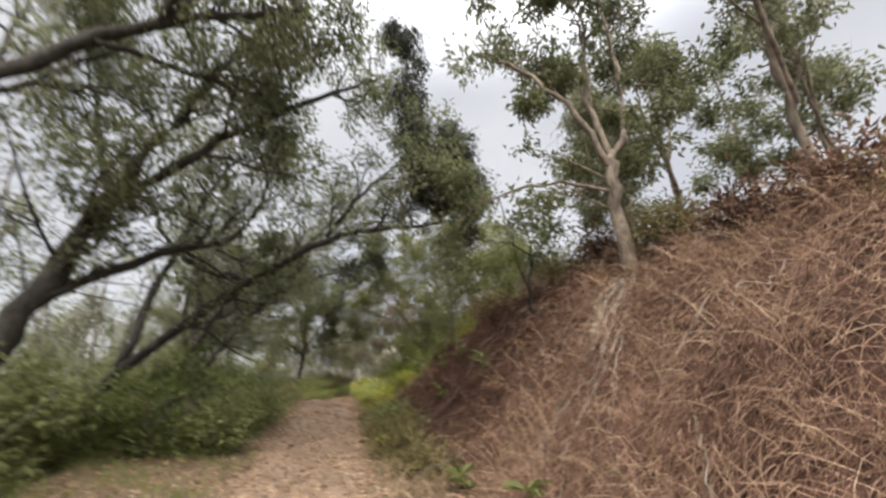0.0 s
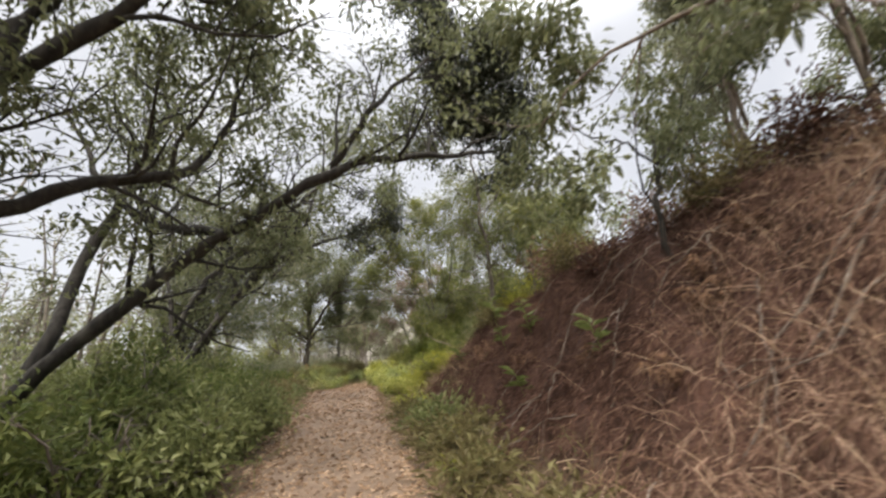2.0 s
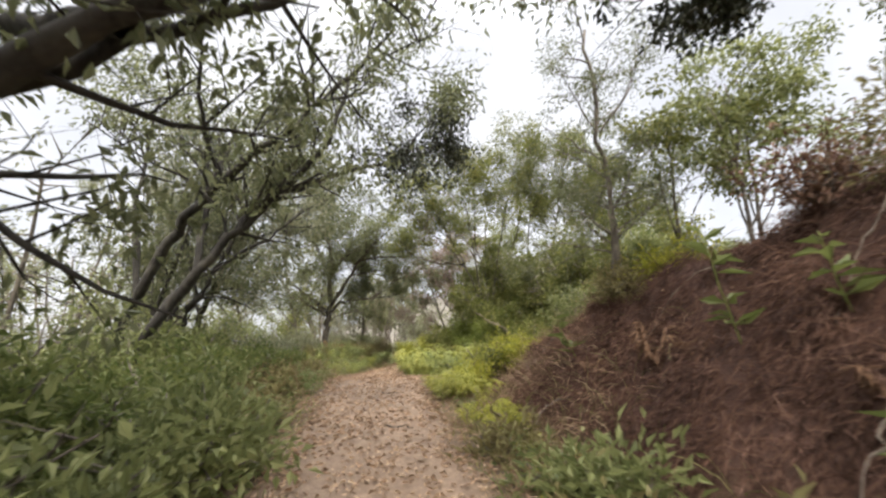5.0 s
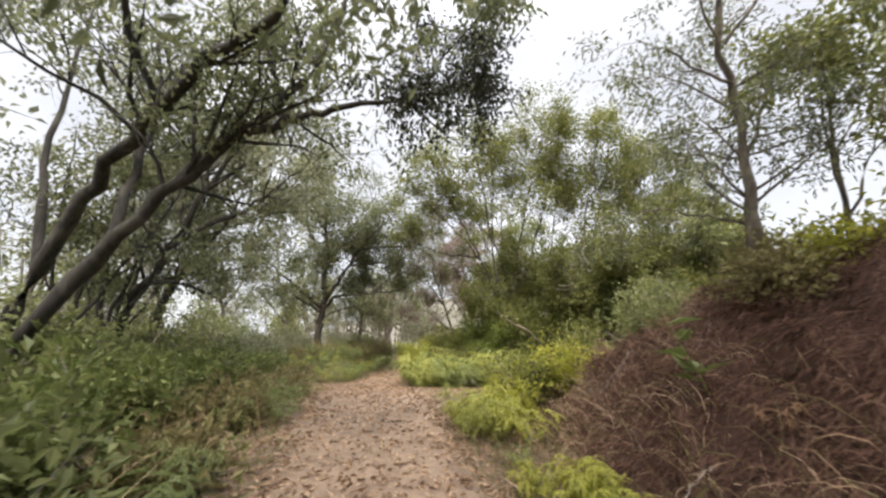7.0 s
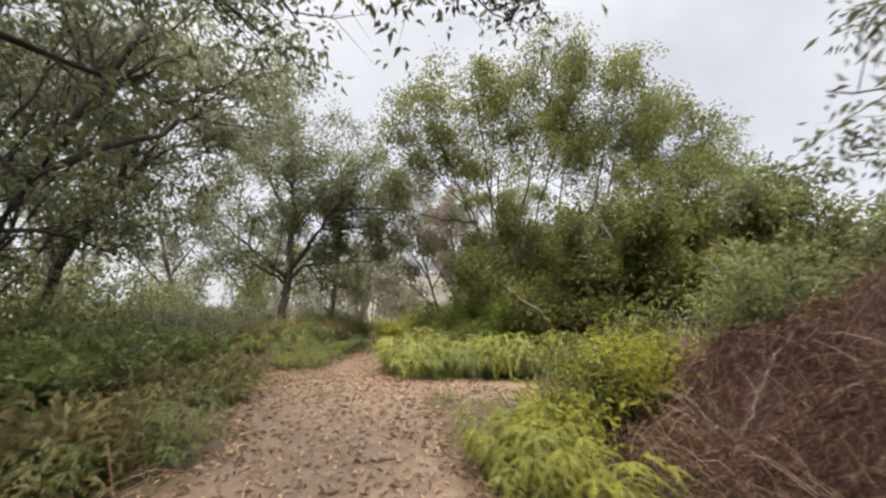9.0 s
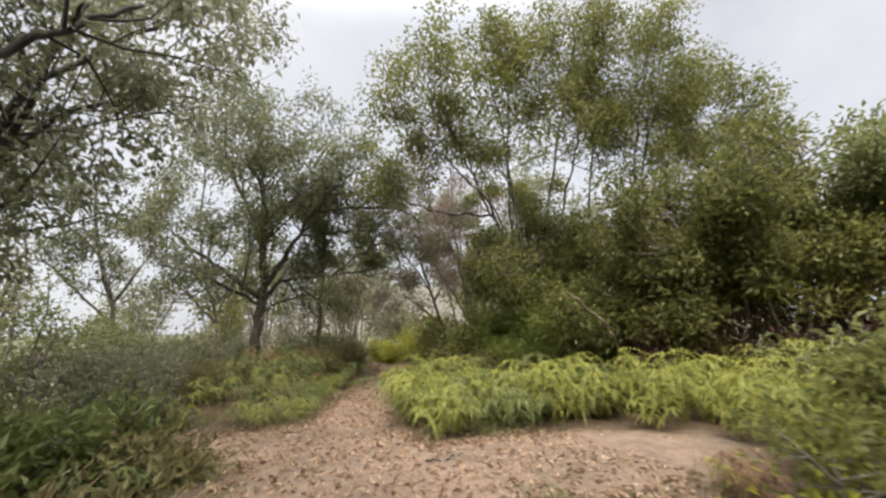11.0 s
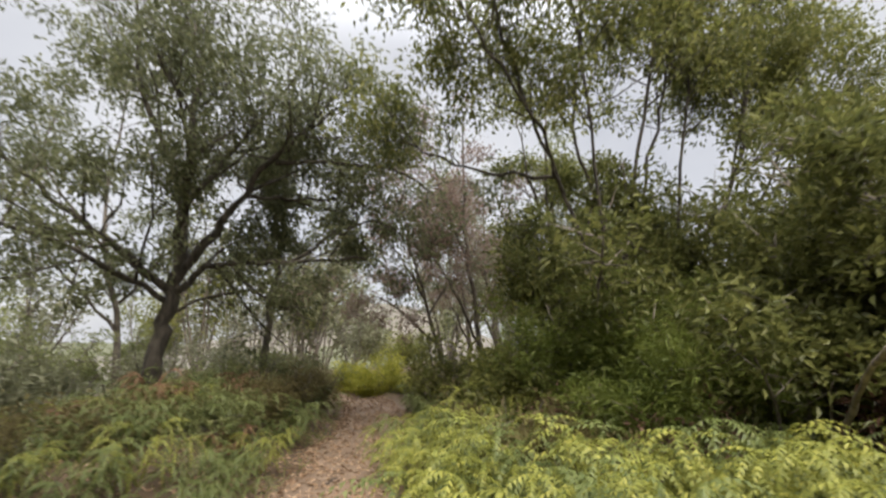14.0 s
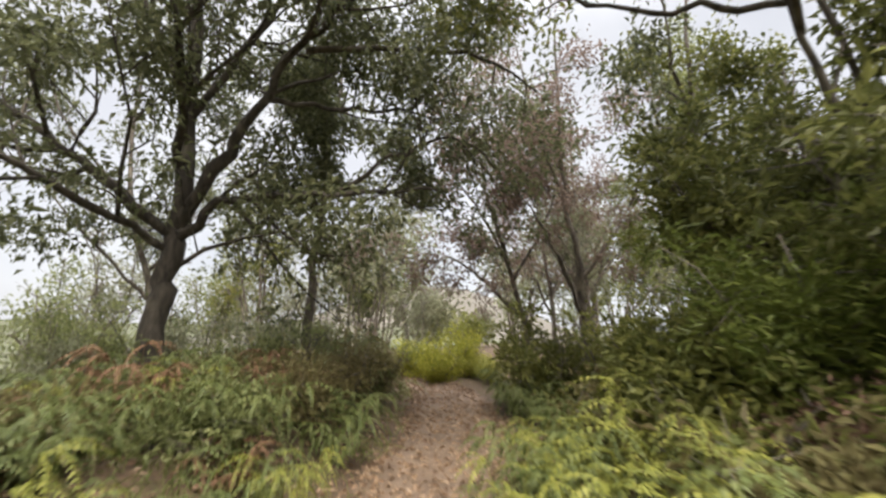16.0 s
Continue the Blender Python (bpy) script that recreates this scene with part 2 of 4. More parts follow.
def blades(pos, along, length, width, rng, fold=0.25, droop=0.25):
    """Leaf blades: base, two shoulders, tip, folded at the midrib and drooping at the tip."""
    n = len(pos)
    along = norm(along)
    side = norm(np.cross(along, norm(rng.normal(0, 1, (n, 3)) + [0, 0, 1.2])))
    up = np.cross(side, along)
    L = (length * rng.uniform(0.65, 1.3, n))[:, None]
    W = (width * rng.uniform(0.7, 1.25, n))[:, None]
    mid = pos + along * L * 0.45
    tip = pos + along * L - up * L * droop
    v = np.stack([pos, mid + side * W * 0.5 + up * W * fold, tip, mid - side * W * 0.5 + up * W * fold], 1).reshape(-1, 3)
    i = np.arange(n)[:, None] * 4
    f = np.concatenate([i + [[0, 1, 2]], i + [[0, 2, 3]]], 1).reshape(-1, 3)
    return v, f


def strands(pos, along, length, rng, width=0.008, segs=4, droop=0.5, wander=0.25):
    """Thin bent stalks with a three-sided section."""
    n = len(pos)
    d = norm(along)
    p = pos.copy()
    L = (length * rng.uniform(0.5, 1.4, n))[:, None]
    W = (width * rng.uniform(0.5, 1.5, n))[:, None]
    rings = []
    for s in range(segs + 1):
        u = norm(np.cross(d, [0.31, 0.17, 0.93]))
        w = np.cross(d, u)
        r = W * (1 - 0.75 * s / segs)
        rings.append(np.stack([p + r * u, p + r * (-0.5 * u + 0.87 * w), p + r * (-0.5 * u - 0.87 * w)], 1))
        d = norm(d + rng.normal(0, wander, (n, 3)) + [0, 0, -droop / segs])
        p = p + d * L / segs
    v = np.stack(rings, 1).reshape(-1, 3)
    k = (segs + 1) * 3
    f = []
    for s in range(segs):
        for j in range(3):
            a, b = s * 3 + j, s * 3 + (j + 1) % 3
            f += [[a, b, b + 3], [a, b + 3, a + 3]]
    f = (np.arange(n)[:, None, None] * k + np.array(f)[None]).reshape(-1, 3)
    return v, f


# ---------------------------------------------------------------- the lie of the land
PROFILE_Y = [-30, 0, 4, 7, 11.4, 16, 17.5, 19, 21.5, 26, 40, 70]
PROFILE_Z = [-0.3, 0.05, 0.1, 0.17, 0.3, 0.45, 0.48, 0.4, 0.17, 0.1, 0.2, -1.0]
TRAIL_Y = [-30, 0, 10, 18, 21, 23, 24.5, 26, 27.4, 30, 33, 36, 60]
TRAIL_X = [-1.0, -0.35, -0.35, -0.2, -0.1, 0.25, 0.6, 1.1, 1.65, 2.3, 2.2, 1.2, -4]
TRAIL_W = [0.85, 0.85, 0.78, 1.05, 0.95, 0.7, 0.58, 0.62, 0.68, 0.68, 0.6, 0.6, 0.6]


def sstep(a, b, x):
    t = np.clip((np.asarray(x, float) - a) / (b - a), 0, 1)
    return t * t * (3 - 2 * t)


def wobble(x, y, s, seed=0.0):
    return (np.sin(x * 1.7 * s + seed) * np.cos(y * 1.3 * s - seed * 2) + 0.6 * np.sin(x * 3.1 * s - y * 2.3 * s + seed * 3)
            + 0.35 * np.sin(x * 6.7 * s + 1.3 * seed) * np.sin(y * 7.9 * s + seed)) / 1.9


def bank_amount(x, y):
    """0 on the flat, 1 on top of the cut bank beside the trail."""
    foot = np.interp(y, [-10, 0, 5, 9, 13, 16, 17.5], [1.5, 1.5, 1.3, 1.15, 1.4, 1.9, 2.6]) + 0.15 * wobble(x * 0, y, 1.5, 2)
    head = np.interp(y, [-10, 5, 10, 14, 16.5], [4.3, 4.2, 4.0, 4.0, 4.2])
    return sstep(foot, head, x)


def height(x, y):
    x, y = np.asarray(x, float), np.asarray(y, float)
    z = np.interp(y, PROFILE_Y, PROFILE_Z)
    top = np.interp(y, [-20, 0, 6, 10, 13, 15, 16.5, 18], [2.6, 2.7, 2.9, 2.5, 1.9, 1.4, 0.7, 0.0])
    b = bank_amount(x, y)
    z = z + top * b + (0.26 * b * wobble(x, y, 1.3, 1) + 0.15 * np.minimum(b * 3, 1) * wobble(x, y, 3.4, 7)) * sstep(19, 16, y) * sstep(10, 6, x)
    z = z + sstep(4, 12, x) * 0.6 * sstep(14, 24, y) - sstep(25, 120, x) * 14
    off = np.interp(y, TRAIL_Y, TRAIL_X) - x
    z = z + 0.5 * sstep(1.0, 2.3, off) * sstep(22.5, 25, y) * sstep(36, 31, y)
    z = z - 0.3 * np.clip(off - 3.2, 0, 40) - sstep(30, 140, off) * 20
    z = z - sstep(45, 140, y) * 22 * sstep(60, -20, x)
    z = z + 0.03 * wobble(x, y, 2.0, 4) + 0.012 * wobble(x, y, 7.0, 5)
    return z


def trail_amount(x, y):
    c, w = np.interp(y, TRAIL_Y, TRAIL_X), np.interp(y, TRAIL_Y, TRAIL_W)
    e = 0.16 * wobble(x, y, 2.2, 3)
    t = 1 - sstep(w - 0.15, w + 0.25, np.abs(x - c) + e)
    # the clearing where the trail widens
    t = np.maximum(t, 1 - sstep(0.75, 1.15, np.hypot((x - 1.9) / 2.6, (y - 19.0) / 1.25) + e))
    t = np.maximum(t, 1 - sstep(0.75, 1.15, np.hypot((x + 1.5) / 1.3, (y - 21.3) / 1.1) + e))
    return t


def spaced(lo, hi, fine_lo, fine_hi, step, grow=1.22):
    a = list(np.arange(fine_lo, fine_hi + step / 2, step))
    s = step
    while a[-1] < hi:
        s *= grow
        a.append(a[-1] + s)
    s = step
    while a[0] > lo:
        s *= grow
        a.insert(0, a[0] - s)
    return np.array(a)


gx, gy = spaced(-2500, 2500, -4.5, 6.5, 0.11), spaced(-2500, 2500, -2.0, 34, 0.13)
GX, GY = np.meshgrid(gx, gy)
GZ = height(GX, GY)
gi = (np.arange(len(gy) - 1)[:, None] * len(gx) + np.arange(len(gx) - 1)[None]).ravel()
ground_mesh = mesh_np("ground", np.stack([GX, GY, GZ], -1).reshape(-1, 3), np.stack([gi, gi + 1, gi + 1 + len(gx), gi + len(gx)], -1), M_GROUND, True)
zone = ground_mesh.color_attributes.new("zone", "FLOAT_COLOR", "POINT")
zb = sstep(0.03, 0.25, bank_amount(GX, GY)) * sstep(18.5, 16.5, GY) * sstep(14, 9, GX)
zone.data.foreach_set("color", np.stack([trail_amount(GX, GY), zb, sstep(7, 16, np.abs(GX)) * 0.8 + 0 * GY, 0 * GX + 1], -1).astype(np.float32).ravel())
tagged(new("ground", ground_mesh), "reddish earth trail and brown forest soil with a cut bank", "ground", kind="structure")

# far hillside beyond the trees
hx = np.linspace(-160, 420, 120)
hy = np.linspace(330, 620, 24)
HX, HY = np.meshgrid(hx, hy)
HZ = -26 + (68 * np.exp(-((HX - 110) / 150) ** 2) + 4 * wobble(HX, HY, 0.03, 1)) * sstep(330, 470, HY)
hi_ = (np.arange(len(hy) - 1)[:, None] * len(hx) + np.arange(len(hx) - 1)[None]).ravel()
tagged(new("backdrop_hill", mesh_np("backdrop_hill", np.stack([HX, HY, HZ], -1).reshape(-1, 3), np.stack([hi_, hi_ + 1, hi_ + 1 + len(hx), hi_ + len(hx)], -1), M_HILL, True)),
       "hazy brown hillside far beyond the trees", "hill", kind="structure")


# ---------------------------------------------------------------- trees
def wander_path(rng, p, d, L, n, bend, lift):
    pts, d = [np.asarray(p, float)], norm(d)
    for _ in range(n):
        d = norm(d + rng.normal(0, bend, 3) + [0, 0, lift])
        pts.append(pts[-1] + d * L / n)
    return np.array(pts)


def clumped(rng, pts, share):
    """The share of the points that lie in soft clumps, with gaps between them."""
    a = rng.uniform(0, 6.3, 6)
    v = (np.sin(pts[:, 0] * 2.1 + a[0]) * np.sin(pts[:, 1] * 1.9 + a[1]) + np.sin(pts[:, 2] * 2.6 + a[2]) * np.sin(pts[:, 0] * 2.9 + a[3])
         + 0.6 * np.sin(pts[:, 1] * 4.3 + a[4]) * np.sin(pts[:, 2] * 4.7 + a[5]) + rng.normal(0, 0.3, len(pts)))
    return pts[v >= np.quantile(v, 1 - share)]


def ramify(rng, path, r0, r1, level, cfg, twigs, tips):
    seg = np.linalg.norm(np.diff(path, axis=0), axis=1).sum()
    count = max(2, int(cfg["per_metre"][level] * seg + rng.uniform(0, 1)))
    for _ in range(count):
        t = rng.uniform(cfg.get("bare", 0.25) if level == 0 else 0.15, 1.0)
        k = t * (len(path) - 1)
        i = min(int(k), len(path) - 2)
        p = path[i] + (path[i + 1] - path[i]) * (k - i)
        tan = norm(path[i + 1] - path[i])
        out = rng.normal(0, 1, 3)
        out = norm(out - tan * (out @ tan))
        d = norm(tan * 0.55 + out * 0.8 + [0, 0, cfg["lift"]])
        L = cfg["length"][level] * rng.uniform(0.6, 1.3) * (1.15 - 0.45 * t)
        r = min((r0 + (r1 - r0) * t) * 0.6, cfg["radius"][level])
        child = wander_path(rng, p, d, L, 4, cfg.get("bend", 0.22), cfg["lift"] * 0.25)
        twigs.append(tube(child if level == 0 else child[::2] if level == 1 else child[::4], r, r * 0.22, 5 if level == 0 else 3))
        if level + 1 < len(cfg["length"]):
            ramify(rng, child, r, r * 0.4, level + 1, cfg, twigs, tips)
        tips.extend(child[2:] if level + 1 >= len(cfg["length"]) else child[-1:])


def tree(name, label, category, base, trunk, limbs, leaf, bark, cfg, seed, leaves=14000, size=(0.115, 0.05), clump=0.11, hang=0.35, group="", full=0.55):
    """trunk and limbs: (points, radius at the start, radius at the end), in world metres."""
    rng = np.random.default_rng(seed)
    b = np.array([base[0], base[1], float(height(base[0], base[1])) - 0.08])
    root = thing(name, b, label, category, group)
    grown = []
    for kind, stems in (("trunk", trunk), ("limb", limbs)):
        for pts, r0, r1 in stems:
            path = smooth_path(pts, 5) - b
            if kind == "trunk":
                path[0, 2] = min(path[0, 2], 0.0)
            path[1:] += rng.normal(0, 0.02 + 0.12 * r0, (len(path) - 1, 3))
            v, f = tube(path, r0, r1, 9, 0.06, rng)
            if kind == "trunk":
                v[:9, :2] = path[0, :2] + (v[:9, :2] - path[0, :2]) * 1.5
            stem = part(kind, mesh_np(kind, v, f, bark, True), root)
            twigs, tips = [], []
            ramify(rng, path, r0, r1, 0, cfg, twigs, tips)
            tips = np.array(tips)
            grown.append((stem, twigs, clumped(rng, tips, full * 0.85)))
    total = sum(len(t) for _, _, t in grown)
    for stem, twigs, tips in grown:
        part("branchwork", mesh_np("branchwork", *joined(twigs), bark, True), stem, kind="stuff")
        n = int(leaves * len(tips) / max(total, 1))
        if not n:
            continue
        pick = tips[rng.integers(0, len(tips), n)]
        pos = pick + rng.normal(0, clump, (n, 3)) * [1, 1, 0.75]
        along = norm(pos - pick) * 0.7 + rng.normal(0, 0.5, (n, 3)) + [0, 0, -hang]
        part("leafage", mesh_np("leafage", *blades(pos, along, size[0], size[1], rng), leaf), stem, kind="stuff")
    return root


OPEN = dict(per_metre=(1.9, 3.0, 4.0), length=(1.9, 1.0, 0.5), radius=(0.035, 0.014, 0.006), lift=0.18)
UPRIGHT = dict(per_metre=(2.0, 3.0, 4.0), length=(1.5, 0.85, 0.45), radius=(0.025, 0.012, 0.006), lift=0.35, bare=0.35)
SPARSE = dict(per_metre=(1.8, 2.4, 3.0), length=(1.3, 0.7, 0.35), radius=(0.02, 0.01, 0.005), lift=0.25, bare=0.3)
TWIGGY = dict(per_metre=(2.6, 3.0), length=(1.3, 0.6), radius=(0.018, 0.008), lift=0.02, bare=0.2)

OAK_LABEL = "leaning evergreen tree with dark bark arching over the trail"
tree("tree", OAK_LABEL, "tree", (-5.3, 9.7), [([(-5.3, 9.7, 0), (-3.7, 9.5, 1.95), (-2.0, 9.5, 3.42), (-0.46, 9.1, 4.35), (1.2, 9.6, 5.0), (2.8, 10.2, 5.5)], 0.125, 0.035)],
     [([(-2.0, 9.5, 3.42), (-3.2, 10.2, 3.8), (-4.2, 10.6, 4.6), (-5, 10.6, 6.0)], 0.09, 0.03), ([(1.2, 9.6, 5.0), (1.6, 10.2, 6.2), (2.2, 10.6, 7.8)], 0.05, 0.02), ([(-4.2, 9.6, 1.6), (-4.0, 10.4, 4.0), (-3.4, 11, 6.4), (-2.6, 11.4, 8.4)], 0.1, 0.03), ([(-0.46, 9.1, 4.45), (0.3, 8.6, 5.4), (1.4, 8.7, 6.6)], 0.06, 0.02),
      ([(-2.9, 9.5, 2.75), (-1.6, 9.9, 3.9), (-0.4, 10.4, 4.9), (0.6, 10.9, 5.6)], 0.06, 0.02)], M_OAK, M_BARK, OPEN, 11, 9500, group="trees arching over the trail")
tree("tree", OAK_LABEL, "tree", (-5.4, 7.4), [([(-5.4, 7.4, 0), (-4.6, 7.4, 2.4), (-4.0, 7.6, 4.3), (-3.2, 7.8, 6.6), (-2.2, 8.0, 9.0)], 0.24, 0.05)],
     [([(-4.6, 7.4, 2.4), (-3.4, 8.2, 3.6), (-2.3, 8.8, 4.2), (-1.7, 8.9, 5.6)], 0.11, 0.03), ([(-4.1, 7.6, 4.1), (-2.4, 7.4, 5.6), (-0.8, 7.6, 7.0), (0.4, 8, 8)], 0.1, 0.03), ([(-4.0, 7.6, 4.4), (-5.0, 8.4, 6.4), (-5.6, 9, 8.4)], 0.08, 0.03)], M_OAK, M_BARK, OPEN, 12, 13500, full=0.6, group="trees arching over the trail")
tree("tree", OAK_LABEL, "tree", (-5.7, 4.4), [([(-5.7, 4.4, 0), (-5.2, 4.8, 3.0), (-4.4, 5.4, 5.0), (-3.0, 5.8, 6.6), (-1.0, 6.2, 7.8)], 0.2, 0.04)],
     [([(-4.8, 5.1, 4.0), (-4.6, 6.2, 5.6), (-3.8, 7.0, 7.2)], 0.08, 0.02), ([(-3.0, 5.8, 6.6), (-2.0, 5.2, 7.8), (-0.5, 5.2, 8.8)], 0.07, 0.02), ([(-4.4, 5.4, 5.0), (-5.2, 6.4, 6.4), (-5.6, 7.0, 8.0)], 0.07, 0.02), ([(-3.6, 5.6, 5.9), (-2.2, 6.8, 6.4), (-1.2, 7.6, 6.6)], 0.05, 0.015)],
     M_OAK, M_BARK, OPEN, 25, 18000, full=0.65, group="trees arching over the trail")
tree("tree", OAK_LABEL, "tree", (-4.7, 15.0), [([(-4.7, 15.0, -0.2), (-4.3, 15.0, 1.3), (-3.5, 15.0, 2.7), (-2.3, 15.0, 4.2), (-1.4, 15.0, 5.4), (-0.9, 15.1, 7.2)], 0.125, 0.03)],
     [([(-2.2, 15.0, 4.3), (-1.6, 15.0, 4.55), (-0.94, 15.0, 4.8), (0.38, 15.1, 5.3), (0.9, 15.2, 5.5)], 0.07, 0.02), ([(-3.5, 15.0, 2.7), (-3.6, 15.6, 4.4), (-3.3, 16.0, 6.6)], 0.07, 0.02),
      ([(-2.9, 15.0, 3.5), (-2.6, 15.9, 4.6), (-2.0, 16.6, 5.6)], 0.05, 0.015)], M_OAK, M_BARK, dict(OPEN, bare=0.45), 13, 6200, group="trees arching over the trail")
tree("tree", OAK_LABEL, "tree", (-5.7, 16.3), [([(-5.7, 16.3, -0.5), (-4.8, 15.9, 2.3), (-3.9, 15.4, 3.8), (-2.5, 14.3, 4.8), (-1.25, 13.7, 5.6), (-0.4, 13.4, 6.6)], 0.13, 0.03)],
     [([(-4.8, 15.9, 2.3), (-5.2, 16.2, 4.4), (-5.2, 16.4, 6.8)], 0.07, 0.02), ([(-3.2, 14.9, 4.3), (-3.4, 14.0, 5.6), (-3.2, 13.2, 7.0)], 0.05, 0.015)], M_OAK, M_BARK, dict(OPEN, bare=0.45), 24, 5000, group="trees arching over the trail")
# pale grey leaf colour here puts the haze into the foliage
tree("tree", OAK_LABEL, "tree", (-5.7, 18.5), [([(-5.7, 18.5, -0.5), (-5.0, 18.3, 1.5), (-4.2, 18.1, 3.2), (-3.2, 18.0, 5.6)], 0.12, 0.04)],
     [([(-5.2, 18.4, 1.0), (-5.6, 18.6, 3.5), (-5.4, 18.8, 6.0)], 0.07, 0.02), ([(-4.2, 18.1, 3.2), (-3.0, 18.8, 4.4), (-2.4, 19.2, 5.2)], 0.05, 0.02)], M_GREY, M_BARK, dict(OPEN, bare=0.5), 14, 5500, group="trees arching over the trail")
for i, (x, y) in enumerate(((-5.2, 17.2), (-5.6, 18.9), (-6.4, 20.5))):
    z = float(height(x, y))
    tree("tree", "slim dark-stemmed tree in the downhill thicket", "tree", (x, y), [([(x, y, z), (x + 0.2, y, z + 2.2), (x + 0.7, y - 0.1, z + 4.2), (x + 0.9, y, z + 6.4)], 0.055, 0.015)],
         [([(x + 0.05, y, z + 0.6), (x - 0.4, y + 0.2, z + 2.6), (x - 0.6, y + 0.3, z + 5.2)], 0.04, 0.012), ([(x + 0.2, y, z + 1.8), (x + 1.0, y + 0.2, z + 3.4), (x + 1.6, y + 0.3, z + 5.0)], 0.035, 0.01)],
         M_OAK, M_BARK, dict(OPEN, bare=0.3, length=(1.4, 0.8, 0.45)), 130 + i, 3600, clump=0.13, full=0.6, group="slim thicket trees")
# haze over this farther tree is likewise in its pale grey leaf colour
tree("tree", "slender evergreen tree with dark stems on the slope", "tree", (-6.2, 21.5), [([(-6.2, 21.5, -0.6), (-5.6, 21.3, 2.2), (-4.6, 21.2, 4.6), (-4.0, 21.2, 7.2)], 0.12, 0.03)],
     [([(-5.4, 21.3, 2.8), (-4.2, 20.6, 4.2), (-3.4, 20.2, 5.8)], 0.06, 0.02), ([(-5.6, 21.3, 2.2), (-6.4, 21.8, 4.5), (-6.6, 22, 6.6)], 0.06, 0.02), ([(-4.9, 21.2, 3.9), (-3.6, 21.2, 5.0), (-2.4, 21.0, 5.2)], 0.05, 0.015), ([(-4.4, 21.2, 5.2), (-3.2, 21.6, 6.6), (-2.4, 21.8, 7.4)], 0.05, 0.015)], M_GREY, M_BARK, dict(OPEN, bare=0.4), 15, 11500, group="trees on the slope")
tree("tree", "spreading evergreen tree with a stout grey trunk", "tree", (-2.3, 27.6), [([(-2.3, 27.6, 0.5), (-2.22, 27.62, 1.7), (-2.15, 27.65, 2.7), (-2.25, 27.6, 4.4), (-2.3, 27.5, 6.4), (-2.6, 27.4, 8.0)], 0.17, 0.04)],
     [([(-2.18, 27.65, 2.5), (-1.5, 27.5, 3.1), (-0.2, 27.3, 3.3), (1.2, 27.2, 3.45)], 0.075, 0.02), ([(-2.18, 27.65, 2.7), (-1.5, 27.3, 3.9), (-1.0, 27.0, 4.7), (-0.4, 26.8, 5.6), (0.6, 26.6, 6.6)], 0.09, 0.02),
      ([(-2.2, 27.65, 2.6), (-3.2, 27.4, 3.4), (-4.0, 27.2, 4.0), (-4.8, 27.0, 4.6)], 0.08, 0.02), ([(-2.2, 27.65, 2.4), (-3.0, 26.7, 2.9), (-4.2, 25.7, 3.3)], 0.06, 0.02), ([(-2.2, 27.65, 3.4), (-2.0, 26.4, 4.8), (-2.4, 25.4, 6.0)], 0.06, 0.02),
      ([(-2.2, 27.6, 4.2), (-1.2, 27.4, 6.0), (-0.2, 27.2, 7.8)], 0.06, 0.02), ([(-2.2, 27.6, 4.4), (-3.2, 27.6, 6.4), (-3.6, 27.4, 8.4)], 0.06, 0.02), ([(-0.7, 26.95, 5.1), (0.6, 26.8, 5.3), (1.8, 26.6, 5.2), (2.4, 26.5, 4.8)], 0.045, 0.012),
      ([(-0.2, 27.3, 3.3), (0.7, 27.3, 4.0), (1.5, 27.2, 4.3), (2.0, 27.1, 3.9)], 0.035, 0.01), ([(-1.2, 27.1, 4.4), (-0.2, 27.4, 4.6), (0.8, 27.6, 4.9), (1.5, 27.6, 5.9)], 0.04, 0.012)],
     M_OAK, M_BARK_MID, OPEN, 16, 32000, clump=0.14, full=0.72)
tree("tree", "slim tree with a straight dark trunk", "tree", (-0.5, 29.0), [([(-0.5, 29.0, 0.4), (-0.48, 29.0, 2.5), (-0.45, 28.95, 4.2), (-0.3, 28.9, 6.0)], 0.09, 0.025)], [([(-0.48, 29.0, 2.8), (0.2, 28.8, 3.6), (0.9, 28.7, 4.0)], 0.04, 0.012), ([(-0.46, 29.0, 3.4), (-1.0, 29.2, 4.4), (-1.4, 29.4, 5.4)], 0.04, 0.012)], M_OAK, M_BARK_GREY, UPRIGHT, 17, 9000)
tree("tree", "small tree with sparse reddish leaves", "tree", (4.6, 31.0), [([(4.6, 31, 0.1), (4.2, 30.8, 1.8), (3.6, 30.6, 3.4), (3.0, 30.4, 5.0), (2.6, 30.2, 6.4)], 0.08, 0.02)], [([(4.2, 30.8, 1.8), (3.0, 30.4, 2.6), (2.2, 30.2, 3.0), (1.6, 30.0, 2.7)], 0.045, 0.01), ([(3.9, 30.7, 2.6), (4.6, 30.2, 4.2), (4.9, 30, 5.6)], 0.04, 0.01),
      ([(3.8, 30.6, 3.0), (2.7, 30.0, 4.2), (1.7, 29.6, 5.0)], 0.04, 0.01), ([(3.3, 30.5, 4.2), (3.8, 30.0, 5.6), (4.0, 29.8, 7.0)], 0.035, 0.01)], M_RED, M_BARK_GREY, dict(SPARSE, length=(1.6, 0.8, 0.4)), 18, 9000, (0.1, 0.05), 0.13)
MANY = dict(per_metre=(2.4, 3.0, 3.8), length=(1.6, 0.9, 0.45), radius=(0.022, 0.01, 0.005), lift=0.25, bare=0.52)
MANY_LABEL = "tall many-stemmed tree with bare stems and round leafy tops"
